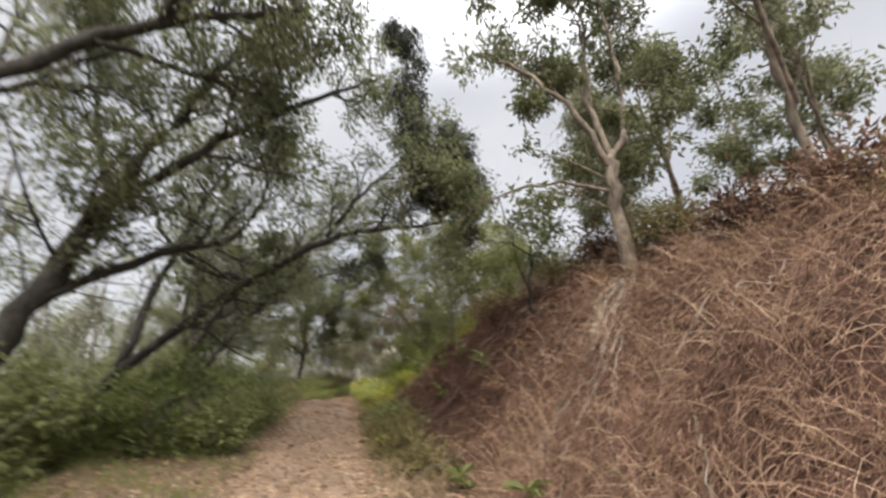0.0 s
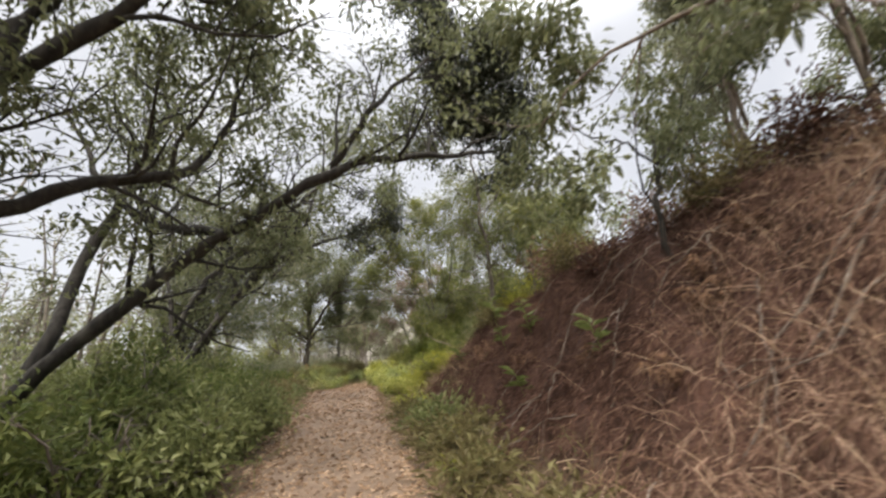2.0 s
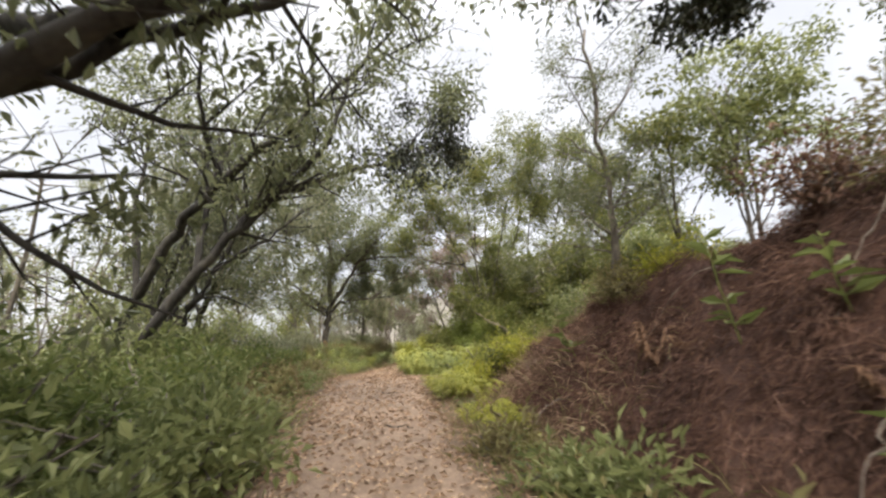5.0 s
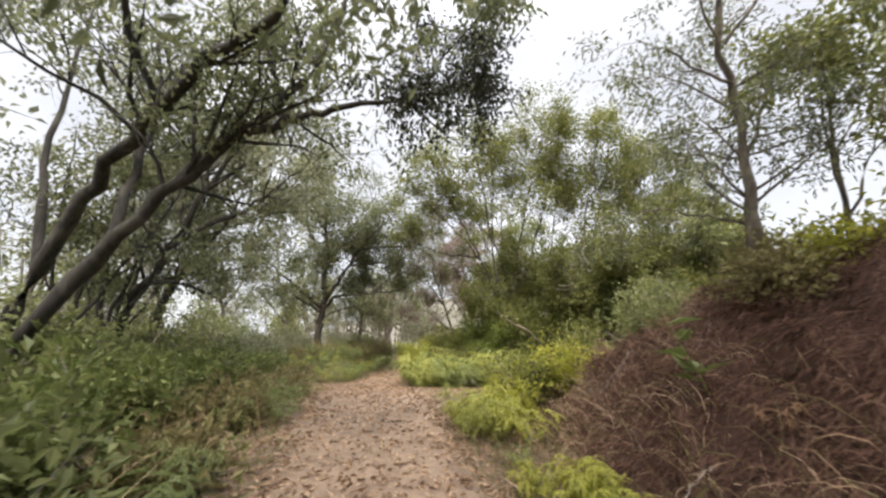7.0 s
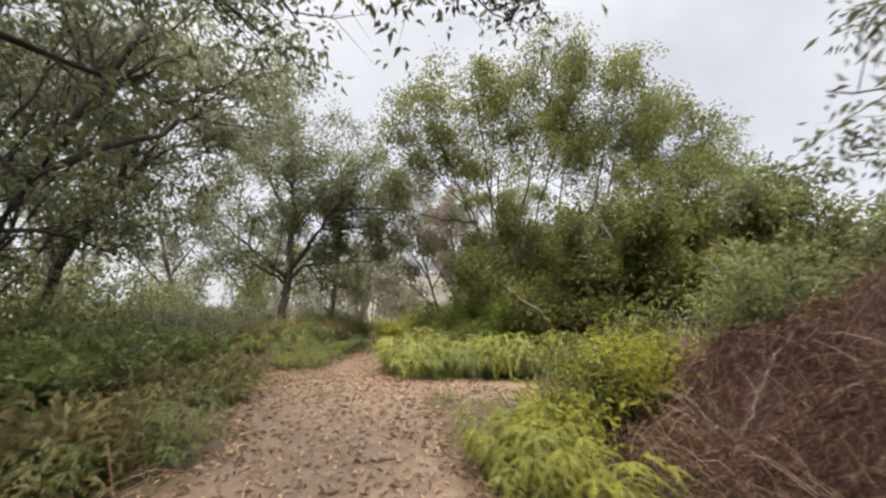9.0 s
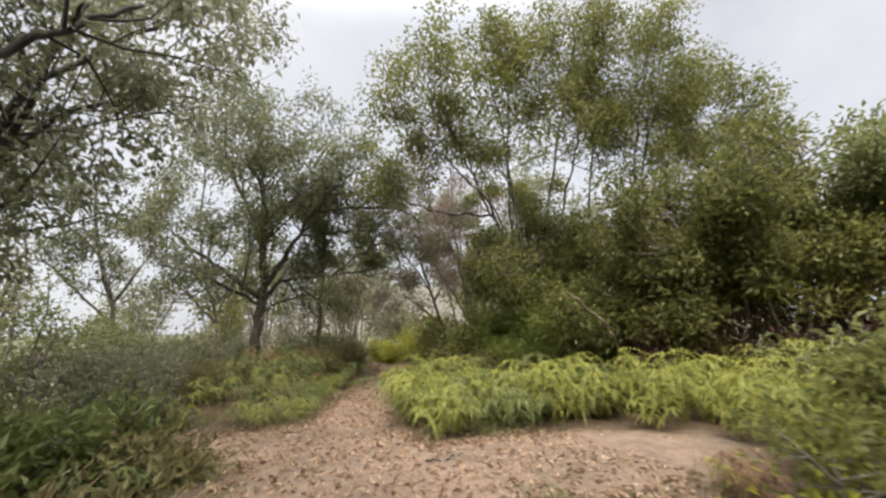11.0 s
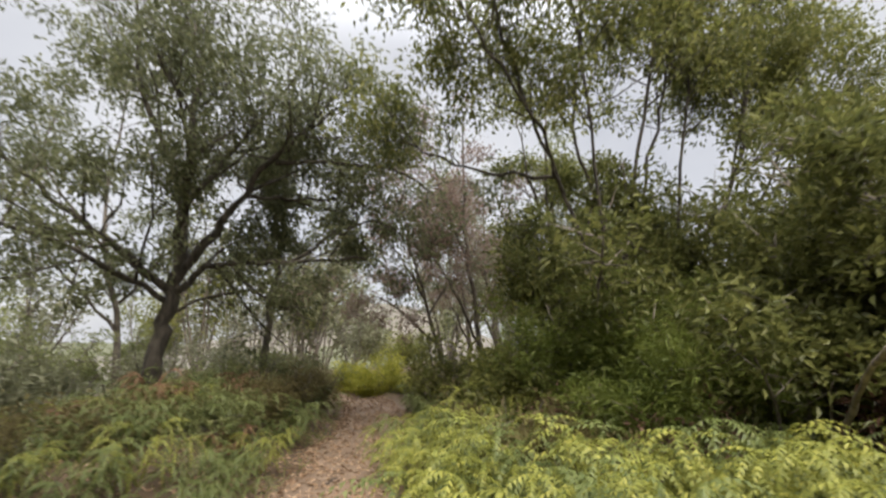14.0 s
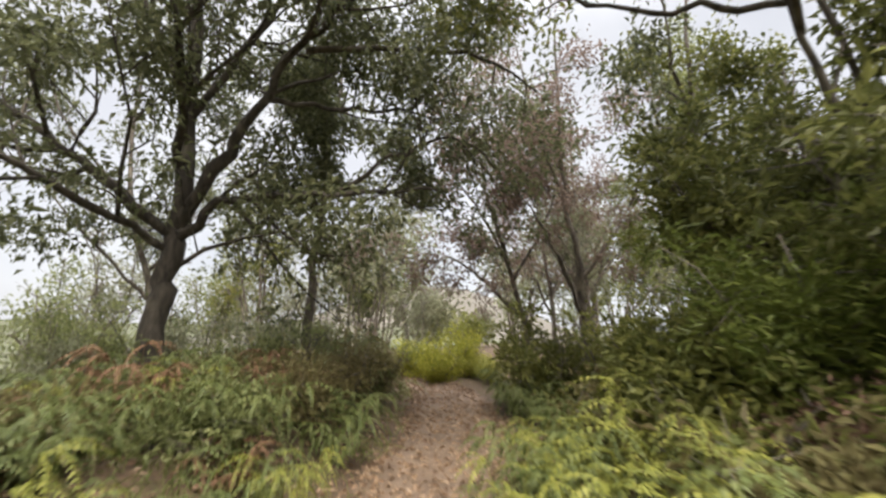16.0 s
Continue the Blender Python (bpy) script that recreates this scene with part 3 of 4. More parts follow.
tree("tree", MANY_LABEL, "tree", (4.9, 24.2), [([(4.9, 24.2, 0.4), (4.4, 24.2, 3.0), (3.75, 24.2, 4.6), (3.0, 24.0, 5.8), (2.2, 23.6, 7.0), (1.5, 23.4, 7.7)], 0.045, 0.012)],
     [([(4.9, 24.2, 0.6), (4.8, 24.3, 4.0), (4.35, 24.4, 5.4), (4.2, 24.0, 7.4), (4.0, 23.6, 8.9)], 0.045, 0.012), ([(4.8, 24.2, 0.8), (5.1, 24.0, 4.0), (5.5, 23.6, 7.0), (6.2, 23.5, 9.8)], 0.045, 0.014), ([(4.9, 24.3, 0.8), (5.8, 24.4, 4.4), (6.5, 24.2, 7.0), (7.2, 24.0, 9.8)], 0.045, 0.014),
      ([(3.75, 24.2, 4.6), (2.9, 24.6, 4.65), (2.0, 25.0, 4.9), (1.3, 25.2, 5.3)], 0.035, 0.01), ([(4.8, 24.2, 1.2), (4.3, 23.8, 3.8), (3.8, 23.5, 6.2), (3.3, 23.3, 8.5)], 0.04, 0.012), ([(3.9, 24.2, 4.3), (3.1, 23.7, 5.0), (2.0, 23.3, 5.8), (1.1, 23.1, 6.7)], 0.03, 0.01)],
     M_MID, M_BARK_MID, MANY, 19, 25000, clump=0.14, group="many-stemmed trees", full=0.7)
tree("tree", MANY_LABEL, "tree", (7.4, 24.6), [([(7.4, 24.6, 0.6), (7.5, 24.3, 3.5), (7.9, 23.6, 6.4), (8.4, 23.2, 9.6)], 0.055, 0.016)],
     [([(7.4, 24.6, 1.2), (6.8, 24.4, 4.2), (6.8, 23.9, 7.0), (6.9, 23.6, 9.6)], 0.045, 0.014), ([(7.4, 24.6, 1.4), (8.4, 24.6, 4.4), (9.0, 24.2, 7.4), (9.5, 24, 10.3)], 0.045, 0.014), ([(7.5, 24.5, 2.0), (8.8, 24.2, 4.6), (10.0, 23.8, 7.0), (10.6, 23.6, 9.0)], 0.04, 0.012)], M_MID, M_BARK_MID, MANY, 20, 19000, clump=0.14, group="many-stemmed trees", full=0.7)
tree("tree", MANY_LABEL, "tree", (10.6, 24.0), [([(10.6, 24.0, 0.6), (11.0, 23.9, 3.5), (11.8, 23.7, 6.4), (12.4, 23.5, 9.0)], 0.055, 0.016)],
     [([(10.6, 24.0, 1.0), (10.8, 24.2, 4.2), (11.0, 24.2, 7.0), (11.2, 24.2, 9.0)], 0.045, 0.014), ([(10.7, 24.0, 1.2), (12.0, 24.2, 4.0), (13.4, 24.2, 6.4), (14.2, 24, 8.2)], 0.045, 0.014)], M_MID, M_BARK_MID, MANY, 26, 13000, clump=0.14, group="many-stemmed trees", full=0.7)
tree("tree", "crooked tree with a pale forked trunk on the bank", "tree", (3.72, 4.45), [([(3.72, 4.45, 2.2), (3.62, 4.45, 3.3), (3.55, 4.43, 4.35)], 0.11, 0.085)],
     [([(3.55, 4.43, 4.3), (3.2, 4.6, 5.2), (2.5, 4.9, 6.1), (1.9, 5.4, 6.8)], 0.05, 0.02), ([(3.55, 4.43, 4.35), (4.0, 4.6, 5.2), (4.4, 5.0, 6.6), (4.4, 5.2, 8.6)], 0.055, 0.02), ([(3.55, 4.43, 4.35), (3.55, 4.7, 5.6), (3.7, 4.9, 7.6)], 0.06, 0.02), ([(3.57, 4.44, 3.9), (2.8, 5.0, 4.2), (2.0, 5.9, 4.1), (1.6, 6.3, 3.6)], 0.03, 0.008)], M_OAK, M_BARK_PALE, dict(SPARSE, length=(1.5, 0.9, 0.45)), 21, 10500, full=0.45)
tree("tree", "small dark crooked sapling on the bank's edge", "tree", (3.45, 6.9), [([(3.45, 6.9, 2.3), (3.42, 6.88, 3.1), (3.47, 6.85, 3.65)], 0.035, 0.026)], [([(3.47, 6.85, 3.65), (2.9, 6.7, 3.85), (2.3, 6.6, 3.8), (2.0, 6.5, 4.0)], 0.018, 0.005), ([(3.47, 6.85, 3.65), (4.0, 6.8, 4.3), (4.5, 6.7, 5.2)], 0.022, 0.006)], M_OAK, M_BARK, SPARSE, 27, 1500, full=0.5)
tree("tree", "wispy tree with thin horizontal twigs on the mound", "tree", (3.5, 13.0), [([(3.5, 13.0, 1.4), (3.52, 13.0, 2.6), (3.5, 12.95, 3.8), (3.3, 12.9, 5.2), (3.2, 12.9, 7.0)], 0.085, 0.025)],
     [([(3.5, 13.0, 2.9), (2.9, 13.3, 3.1), (2.3, 13.6, 3.1)], 0.016, 0.005), ([(3.5, 13.0, 3.2), (2.9, 12.8, 3.5), (2.4, 12.7, 3.5)], 0.016, 0.005), ([(3.4, 12.9, 4.5), (2.9, 13.1, 4.9), (2.5, 13.3, 5.2)], 0.02, 0.006),
      ([(3.5, 13.0, 3.6), (4.1, 13.2, 4.4), (4.5, 13.3, 5.2)], 0.03, 0.008), ([(3.35, 12.9, 5.0), (3.9, 12.8, 5.8), (4.2, 12.8, 6.8)], 0.025, 0.008)], M_OAK, M_BARK_GREY, dict(TWIGGY, per_metre=(3.4, 4.0)), 23, 9000, (0.07, 0.02), 0.09, 0.3, full=0.8)
for i, (x, y, top) in enumerate(((6.6, 6.2, 8.5), (7.6, 8.8, 8.0), (8.5, 10.4, 9.0), (5.6, 3.2, 9.0), (8.6, 4.6, 9.5), (6.2, 7.6, 9.0), (10.5, 7.5, 10.5))):
    z = float(height(x, y))
    tree("tree", "thin pale-stemmed tree on top of the bank", "tree", (x, y), [([(x, y, z), (x - 0.1, y + 0.1, z + 2.2), (x - 0.3, y, z + 4), (x - 0.4, y + 0.2, top)], 0.07, 0.02)],
         [([(x - 0.1, y, z + 2.0), (x - 0.9, y - 0.3, z + 3.4), (x - 1.3, y - 0.4, z + 4.6)], 0.035, 0.01), ([(x - 0.2, y, z + 2.8), (x + 0.6, y + 0.5, z + 4.2), (x + 0.9, y + 0.7, z + 5.2)], 0.035, 0.01)],
         M_GREY if i % 2 else M_OAK, M_BARK_PALE, SPARSE, 80 + i, 6000, group="trees on the bank")
for i, (x, y, top) in enumerate(((5.0, 11.9, 5.4), (4.7, 12.9, 5.3), (5.8, 12.4, 6.0))):
    z = float(height(x, y))
    tree("tree", "light-green sapling with a slim stem on the bank", "tree", (x, y), [([(x, y, z), (x, y, z + 1.6), (x - 0.1, y - 0.1, top)], 0.035, 0.01)],
         [([(x, y, z + 0.6), (x - 0.4, y - 0.2, z + 1.6), (x - 0.7, y - 0.3, z + 2.6)], 0.018, 0.006), ([(x, y, z + 0.8), (x + 0.5, y - 0.1, z + 1.8), (x + 0.7, y - 0.2, z + 2.7)], 0.018, 0.006)], M_MID if i % 2 else M_SHRUB, M_BARK_GREY, SPARSE, 90 + i, 2600, (0.1, 0.045), group="saplings on the bank")
for i, (x, y, top, m) in enumerate(((5.2, 29.6, 8.5, M_RED), (6.6, 27.6, 8.0, M_MID), (7.2, 34.5, 7.5, M_RED), (7.6, 33.0, 8.5, M_GREY), (8.6, 30, 8.5, M_SHRUB), (-4.2, 33.0, 9.0, M_OAK), (-6.6, 30.6, 9.0, M_OAK), (-8.0, 26.0, 9.0, M_GREY))):
    tree("tree", "tangled woodland tree with many thin branches", "tree", (x, y), [([(x, y, 0.2), (x - 0.3, y - 0.2, 2.4), (x - 0.9, y - 0.5, 5), (x - 1.0, y - 0.6, top)], 0.1, 0.02)],
         [([(x - 0.2, y - 0.1, 1.8), (x - 1.3, y - 0.8, 3.2), (x - 2.2, y - 1.0, 4.2)], 0.05, 0.012), ([(x - 0.3, y - 0.2, 2.6), (x + 0.8, y - 0.6, 4.4), (x + 1.2, y - 0.8, 6.4)], 0.05, 0.012), ([(x - 0.7, y - 0.4, 4), (x - 1.9, y - 1.2, 5.6), (x - 2.4, y - 1.4, 7)], 0.04, 0.01)],
         m, M_BARK_GREY, SPARSE, 100 + i, 6000 if m is M_RED else 7500, (0.1, 0.05), 0.14, group="woodland edge trees")
# foliage masses that hang over the trail; their backlit darkness is in the leaf colour
def hanging(base_pts, seed, leaves, label, reach=1.0, drop=-0.12, count=150):
    rng = np.random.default_rng(seed)
    path = smooth_path(base_pts, 6)
    root = thing("vine_curtain", path[0], label, "vine")
    path = path - path[0]
    tw = [tube(path, 0.02, 0.008, 5)]
    tips = []
    for i in range(count):
        k = path[rng.integers(0, len(path))]
        child = wander_path(rng, k + rng.normal(0, 0.05, 3), rng.normal(0, 1, 3) * [1, 1, 0.4], reach * rng.uniform(0.3, 0.9), 4, 0.3, drop)
        tw.append(tube(child, 0.006, 0.002, 4))
        tips.extend(child[1:])
    part("stemwork", mesh_np("stemwork", *joined(tw), M_BARK, True), root)
    tips = np.array(tips)
    tips = clumped(rng, tips, 0.55)
    pick = tips[rng.integers(0, len(tips), leaves)]
    pos = pick + rng.normal(0, 0.11, (leaves, 3))
    part("leafage", mesh_np("leafage", *blades(pos, rng.normal(0, 0.6, (leaves, 3)) + [0, 0, -0.5], 0.09, 0.05, rng), M_BACKLIT), root)


hanging([(1.7, 10.1, 8.2), (2.0, 10.1, 7.0), (2.6, 10.2, 6.0), (3.2, 10.3, 5.1)], 31, 19000, "dense curtain of leaves hanging from a limb, backlit shade in their dark colour")
hanging([(2.6, 9.9, 8.0), (3.2, 10.0, 6.8), (3.8, 10.1, 6.2)], 34, 10000, "dense curtain of leaves hanging from a limb, backlit shade in their dark colour")
hanging([(-0.3, 15.0, 5.2), (0.3, 15.1, 5.45), (0.8, 15.2, 5.6), (1.3, 15.3, 5.9)], 32, 2300, "drooping spray of leaves at a limb's end, backlit shade in their dark colour", 1.3, -0.5, 46)
hanging([(0.2, 15.2, 6.6), (0.8, 15.3, 6.6), (1.3, 15.3, 6.4)], 35, 1500, "drooping spray of leaves at a limb's end, backlit shade in their dark colour", 1.3, -0.4, 34)
hanging([(1.0, 10.3, 12.0), (1.3, 10.3, 10.4), (1.6, 10.2, 8.6)], 36, 10000, "dense curtain of leaves hanging from a limb, backlit shade in their dark colour", 1.2)


# ---------------------------------------------------------------- shrubs
def shrub(label, x, y, h, r, leaf, seed, leaves=5000, size=(0.08, 0.035), stems=7, bark=None, clump=0.13, group="", full=0.6, bare=0.1):
    rng = np.random.default_rng(seed)
    b = np.array([x, y, float(height(x, y)) - 0.04])
    root = thing("shrub", b, label, "shrub", group)
    twigs, tips = [], []
    for i in range(stems):
        a = i * 2.4 + rng.uniform(-0.4, 0.4)
        d = np.array([math.cos(a) * r / h, math.sin(a) * r / h, 0.9]) * [rng.uniform(0.2, 1), rng.uniform(0.2, 1), 1]
        path = wander_path(rng, (math.cos(a) * 0.08 * r, math.sin(a) * 0.08 * r, 0), d, h * rng.uniform(0.7, 1.15), 6, 0.12, 0.02)
        rad = 0.012 + 0.008 * h
        part("stem", mesh_np("stem", *tube(path, rad, rad * 0.3, 6), bark or M_BARK_GREY, True), root)
        for k in range(int(7 + 3 * h)):
            t = rng.uniform(bare, 1) * 5.99
            p = path[int(t)] + (path[int(t) + 1] - path[int(t)]) * (t % 1)
            out = rng.normal(0, 1, 3) * [1, 1, 0.5]
            child = wander_path(rng, p, out + [d[0] * 0.5, d[1] * 0.5, 0.25], r * rng.uniform(0.2, 0.6), 3, 0.25, 0.03)
            twigs.append(tube(child[::3], rad * 0.4, 0.002, 3))
            tips.extend(child[1:])
    part("twigwork", mesh_np("twigwork", *joined(twigs), bark or M_BARK_GREY, True), root, kind="stuff")
    tips = np.array(tips)
    leaves = int(leaves * 0.82)
    tips = clumped(rng, tips, full)
    tips[:, 2] = np.maximum(tips[:, 2], 0.04)
    pick = tips[rng.integers(0, len(tips), leaves)]
    pos = pick + rng.normal(0, clump, (leaves, 3)) * [1, 1, 0.8]
    pos[:, 2] = np.abs(pos[:, 2]) + 0.02
    along = norm(pos - pick) * 0.8 + rng.normal(0, 0.45, (leaves, 3)) + [0, 0, 0.1]
    part("foliage", mesh_np("foliage", *blades(pos, along, size[0], size[1], rng), leaf), root, kind="stuff")
    return root


R = np.random.default_rng(77)
# green thicket on the downhill side
y = 5.2
n = 0
while y < 20.2:
    near = 0.75 if y < 12 else 0.42
    for x, h in ((-2.1, near), (-3.1, 1.2 if y < 12 else 0.8), (-4.4, 1.6), (-6.2, 2.0)):
        xx, yy = x + R.uniform(-0.25, 0.25), y + R.uniform(-0.3, 0.3)
        hh = h * R.uniform(0.8, 1.2)
        if trail_amount(xx + 0.35, yy) < 0.3 and (yy > 7.6 or x < -4) and (h > 0.5 or n % 8 == 0):
            shrub("bushy green undergrowth on the trail's downhill edge", xx, yy, hh, 0.55 + 0.25 * hh, (M_SHRUB, M_FERN_DK, M_SHRUB, M_GREY)[n % 4] if h > 0.5 else (M_DRYBUSH, M_SHRUB)[n % 2], 200 + n, int(1500 + 650 * hh), (0.115, 0.05), 6, clump=0.13, group="downhill thicket")
        n += 1
    y += 1.05
for x, y, h in ((-3.2, 22.6, 1.3), (-4.2, 23.4, 1.8), (-5.6, 24.0, 3.0), (-3.6, 24.6, 1.4), (-5.0, 26.0, 2.2), (-7.5, 23, 3.5), (-8, 27, 3.0), (-6.5, 29, 2.0), (-4.6, 30.5, 1.4), (-3.0, 31.5, 1.5), (-1.6, 33.5, 1.6), (-5.3, 31.9, 2.4), (-6.0, 33.4, 2.8), (-4.3, 33.2, 2.4)):
    shrub("grey-green bush among the trees on the slope", x, y, h, 0.5 + 0.3 * h, M_SHRUB if h > 1.8 else M_GREY, 300 + n, int(2000 + 900 * h), (0.11, 0.043), 7, group="slope bushes")
    n += 1
for x, y, h in ((-1.0, 25.6, 0.4), (-1.9, 25.0, 0.35), (-2.9, 25.6, 0.35), (-0.6, 26.8, 0.55), (-1.5, 26.7, 0.45), (0.1, 27.9, 0.9), (-0.7, 28.3, 0.9), (0.6, 29.2, 0.9), (-1.6, 29.4, 0.8), (-3.6, 27.0, 0.45), (-0.2, 30.4, 0.9), (-2.6, 24.2, 0.5), (0.9, 30.6, 0.8)):
    shrub("low brownish-green bush with dry twigs on the mound", x, y, h, 0.65, M_DRYBUSH if n % 2 else M_SHRUB, 350 + n, 3200, (0.07, 0.03), 8, group="mound bushes")
    n += 1
# yellow-green bushes at the foot of the bank
for x, y, h, m in ((3.4, 12.7, 0.45, M_DRYBUSH), (1.75, 15.9, 0.7, M_YELLOW), (2.3, 16.1, 0.9, M_MID), (2.8, 15.6, 0.8, M_YELLOW), (4.1, 12.3, 0.65, M_YELLOW), (4.8, 12.7, 0.7, M_MID), (4.0, 15.2, 0.8, M_SHRUB), (4.6, 16.2, 1.2, M_MID), (3.6, 16.6, 0.8, M_MID), (5.6, 16.6, 1.7, M_MID)):
    shrub("yellow-green leafy bush at the foot of the bank", x, y, h, 0.45 + 0.2 * h, m, 400 + n, int(1700 + 1100 * h), (0.085, 0.035), 7, group="bank bushes")
    n += 1
for x, y, h in ((0.95, 9.5, 0.3), (1.15, 8.5, 0.32), (1.05, 10.5, 0.3), (1.2, 7.4, 0.3), (1.0, 11.6, 0.34), (1.35, 9.9, 0.4), (1.5, 8.9, 0.4), (1.35, 6.3, 0.3)):
    shrub("low leafy green plant at the foot of the bank", x, y, h, 0.4, (M_SHRUB, M_DRYBUSH, M_DRYBUSH)[n % 3], 430 + n, 550, (0.13, 0.045), 6, group="low plants")
    n += 1
for i in range(12):
    x, y = 3.5 + 0.9 * R.uniform(0, 1), 0.6 + 0.85 * i
    shrub("dry brown bush on the bank's top edge", x, y, R.uniform(0.35, 0.75), 0.55, (M_BRUSH_RED, M_DRYBUSH, M_BRUSH)[i % 3], 450 + i, 2200, (0.09, 0.026), 7, group="bank top bushes")
# dense bushes beyond the clearing
for x, y, h, m in ((2.9, 23.8, 0.8, M_DRYBUSH), (3.3, 24.8, 1.1, M_MID), (5.6, 22.2, 2.2, M_EVER), (6.4, 21.8, 3.3, M_EVER), (7.4, 21.2, 4.4, M_EVER), (8.8, 20.6, 5.0, M_EVER), (8.0, 20.2, 3.6, M_MID), (9.8, 22.6, 4.6, M_EVER), (3.6, 25.6, 1.5, M_MID), (5.8, 25.8, 3.0, M_MID), (6.9, 26.8, 4.6, M_EVER), (4.4, 27.4, 1.7, M_MID), (3.7, 28.6, 1.6, M_MID),
                   (10.4, 18.4, 4.2, M_SHRUB), (7.6, 23.2, 3.2, M_EVER), (9.0, 23.4, 3.6, M_EVER), (6.4, 23.8, 2.6, M_EVER), (11.6, 21.4, 4.8, M_EVER), (5.3, 25.3, 4.4, M_EVER), (6.2, 24.8, 4.8, M_EVER)):
    shrub("dense evergreen bush beyond the clearing", x, y, h, 0.6 + 0.26 * h, m, 500 + n, int((4200 + 2100 * h) * (1.1 if x > 5.5 else 0.6)), (0.14, 0.056), 9, clump=0.15, group="clearing bushes", bare=0.1 if h < 2.1 else 0.5)
    n += 1
for x, y, h in ((4.5, 24.1, 2.4), (5.2, 23.5, 2.5), (5.9, 23.0, 2.3), (4.1, 23.3, 1.7)):
    shrub("soft feathery bright-green bush with needle leaves", x, y, h, 0.95, M_FEATHER, 580 + n, 17000, (0.13, 0.006), 8, clump=0.11, group="feathery bushes", full=1.0, bare=0.45)
    n += 1
for x, y, h in ((3.5, 23.0, 0.8), (4.3, 22.7, 0.9), (5.0, 22.9, 1.0), (3.7, 24.2, 0.9), (3.0, 25.6, 0.8), (4.4, 25.4, 1.2)):
    shrub("dry brown brush with bare twigs under the bushes", x, y, h, 0.75, (M_BRUSH, M_DRYBUSH)[n % 2], 595 + n, 2200, (0.11, 0.025), 10, group="dry brush")
    n += 1
for x, y, h in ((2.6, 32.2, 0.9), (3.3, 33.0, 1.2), (2.0, 33.2, 0.8)):
    shrub("bright yellow-green low bush at the bend", x, y, h, 0.7, M_YELLOW, 600 + n, 4000, (0.09, 0.04), 8, group="bend bushes")
    n += 1
# dark brush added to stand in for the shaded hollow below the evergreen bushes
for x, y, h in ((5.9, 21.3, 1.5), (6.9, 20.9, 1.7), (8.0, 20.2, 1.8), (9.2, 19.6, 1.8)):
    shrub("dark brown brush added for the deep shade under the bushes", x, y, h, 0.9, M_BRUSH_RED, 610 + n, 3200, (0.12, 0.03), 9, group="dead tangles")
    n += 1
# low growth covering the ground on the bank's top and down the slope
for i in range(34):
    x, y = (R.uniform(5.4, 13), R.uniform(2, 19)) if i % 2 else (R.uniform(-12, -6.8), R.uniform(3, 32))
    shrub("low wild bush covering the ground off the trail", x, y, R.uniform(0.7, 1.4), R.uniform(0.9, 1.3), (M_DRYBUSH, M_SHRUB, M_GREY)[i % 3], 640 + i, 1300, (0.17, 0.07), 7, clump=0.2, group="ground cover bushes")
# woods farther off; the pale grey leaves carry the haze of distance in their colour
for i in range(26):
    x, y = R.uniform(-18, 22), R.uniform(36, 60)
    h = R.uniform(6.0, 9.5) * (0.3 if abs(x - (y - 19.9) * 0.278) < 2.6 else 1.0)
    shrub("distant leafy tree of the woodland", x, y, h, 0.9 + 0.2 * h, [M_SHRUB, M_GREY, M_GREY, M_MID][i % 4], 700 + i, int(500 + 240 * h), (0.25, 0.12), 6, clump=0.26, group="woodland trees", full=0.5, bare=0.4)
for i in range(17):
    x, y = R.uniform(-14, -7.5), 3 + 1.9 * i
    shrub("leafy tree lower on the slope", x, y, R.uniform(6, 9.5), 2.2, [M_OAK, M_GREY, M_SHRUB][i % 3], 760 + i, 2900, (0.15, 0.065), 6, clump=0.2, group="slope trees", full=0.6, bare=0.15)


# ---------------------------------------------------------------- ferns
PAIRS = 10


def comb(rib, reach, rng):
    """A drooping pinna: narrow leaflets in pairs along a rib, longest below its middle."""
    t = np.linspace(0, 1, len(rib))
    tan = norm(np.gradient(rib, axis=0))
    lat = norm(np.cross(tan, [0, 0, 1.0]))
    size = reach * np.sin(np.pi * (0.14 + 0.84 * t ** 0.8))[:, None] * rng.uniform(0.8, 1.15, (len(rib), 1))
    v = []
    for sgn in (1, -1):
        tip = rib + sgn * lat * size + tan * size * 0.45 - np.array([0, 0, 0.5]) * size
        half = tan * 0.0145
        v.append(np.stack([rib - half, rib + half, tip], 1).reshape(-1, 3))
    v.append(np.stack([rib[:-1] - lat[:-1] * 0.004, rib[:-1] + lat[:-1] * 0.004, rib[1:]], 1).reshape(-1, 3))
    v = np.vstack(v)
    return v, np.arange(len(v)).reshape(-1, 3)


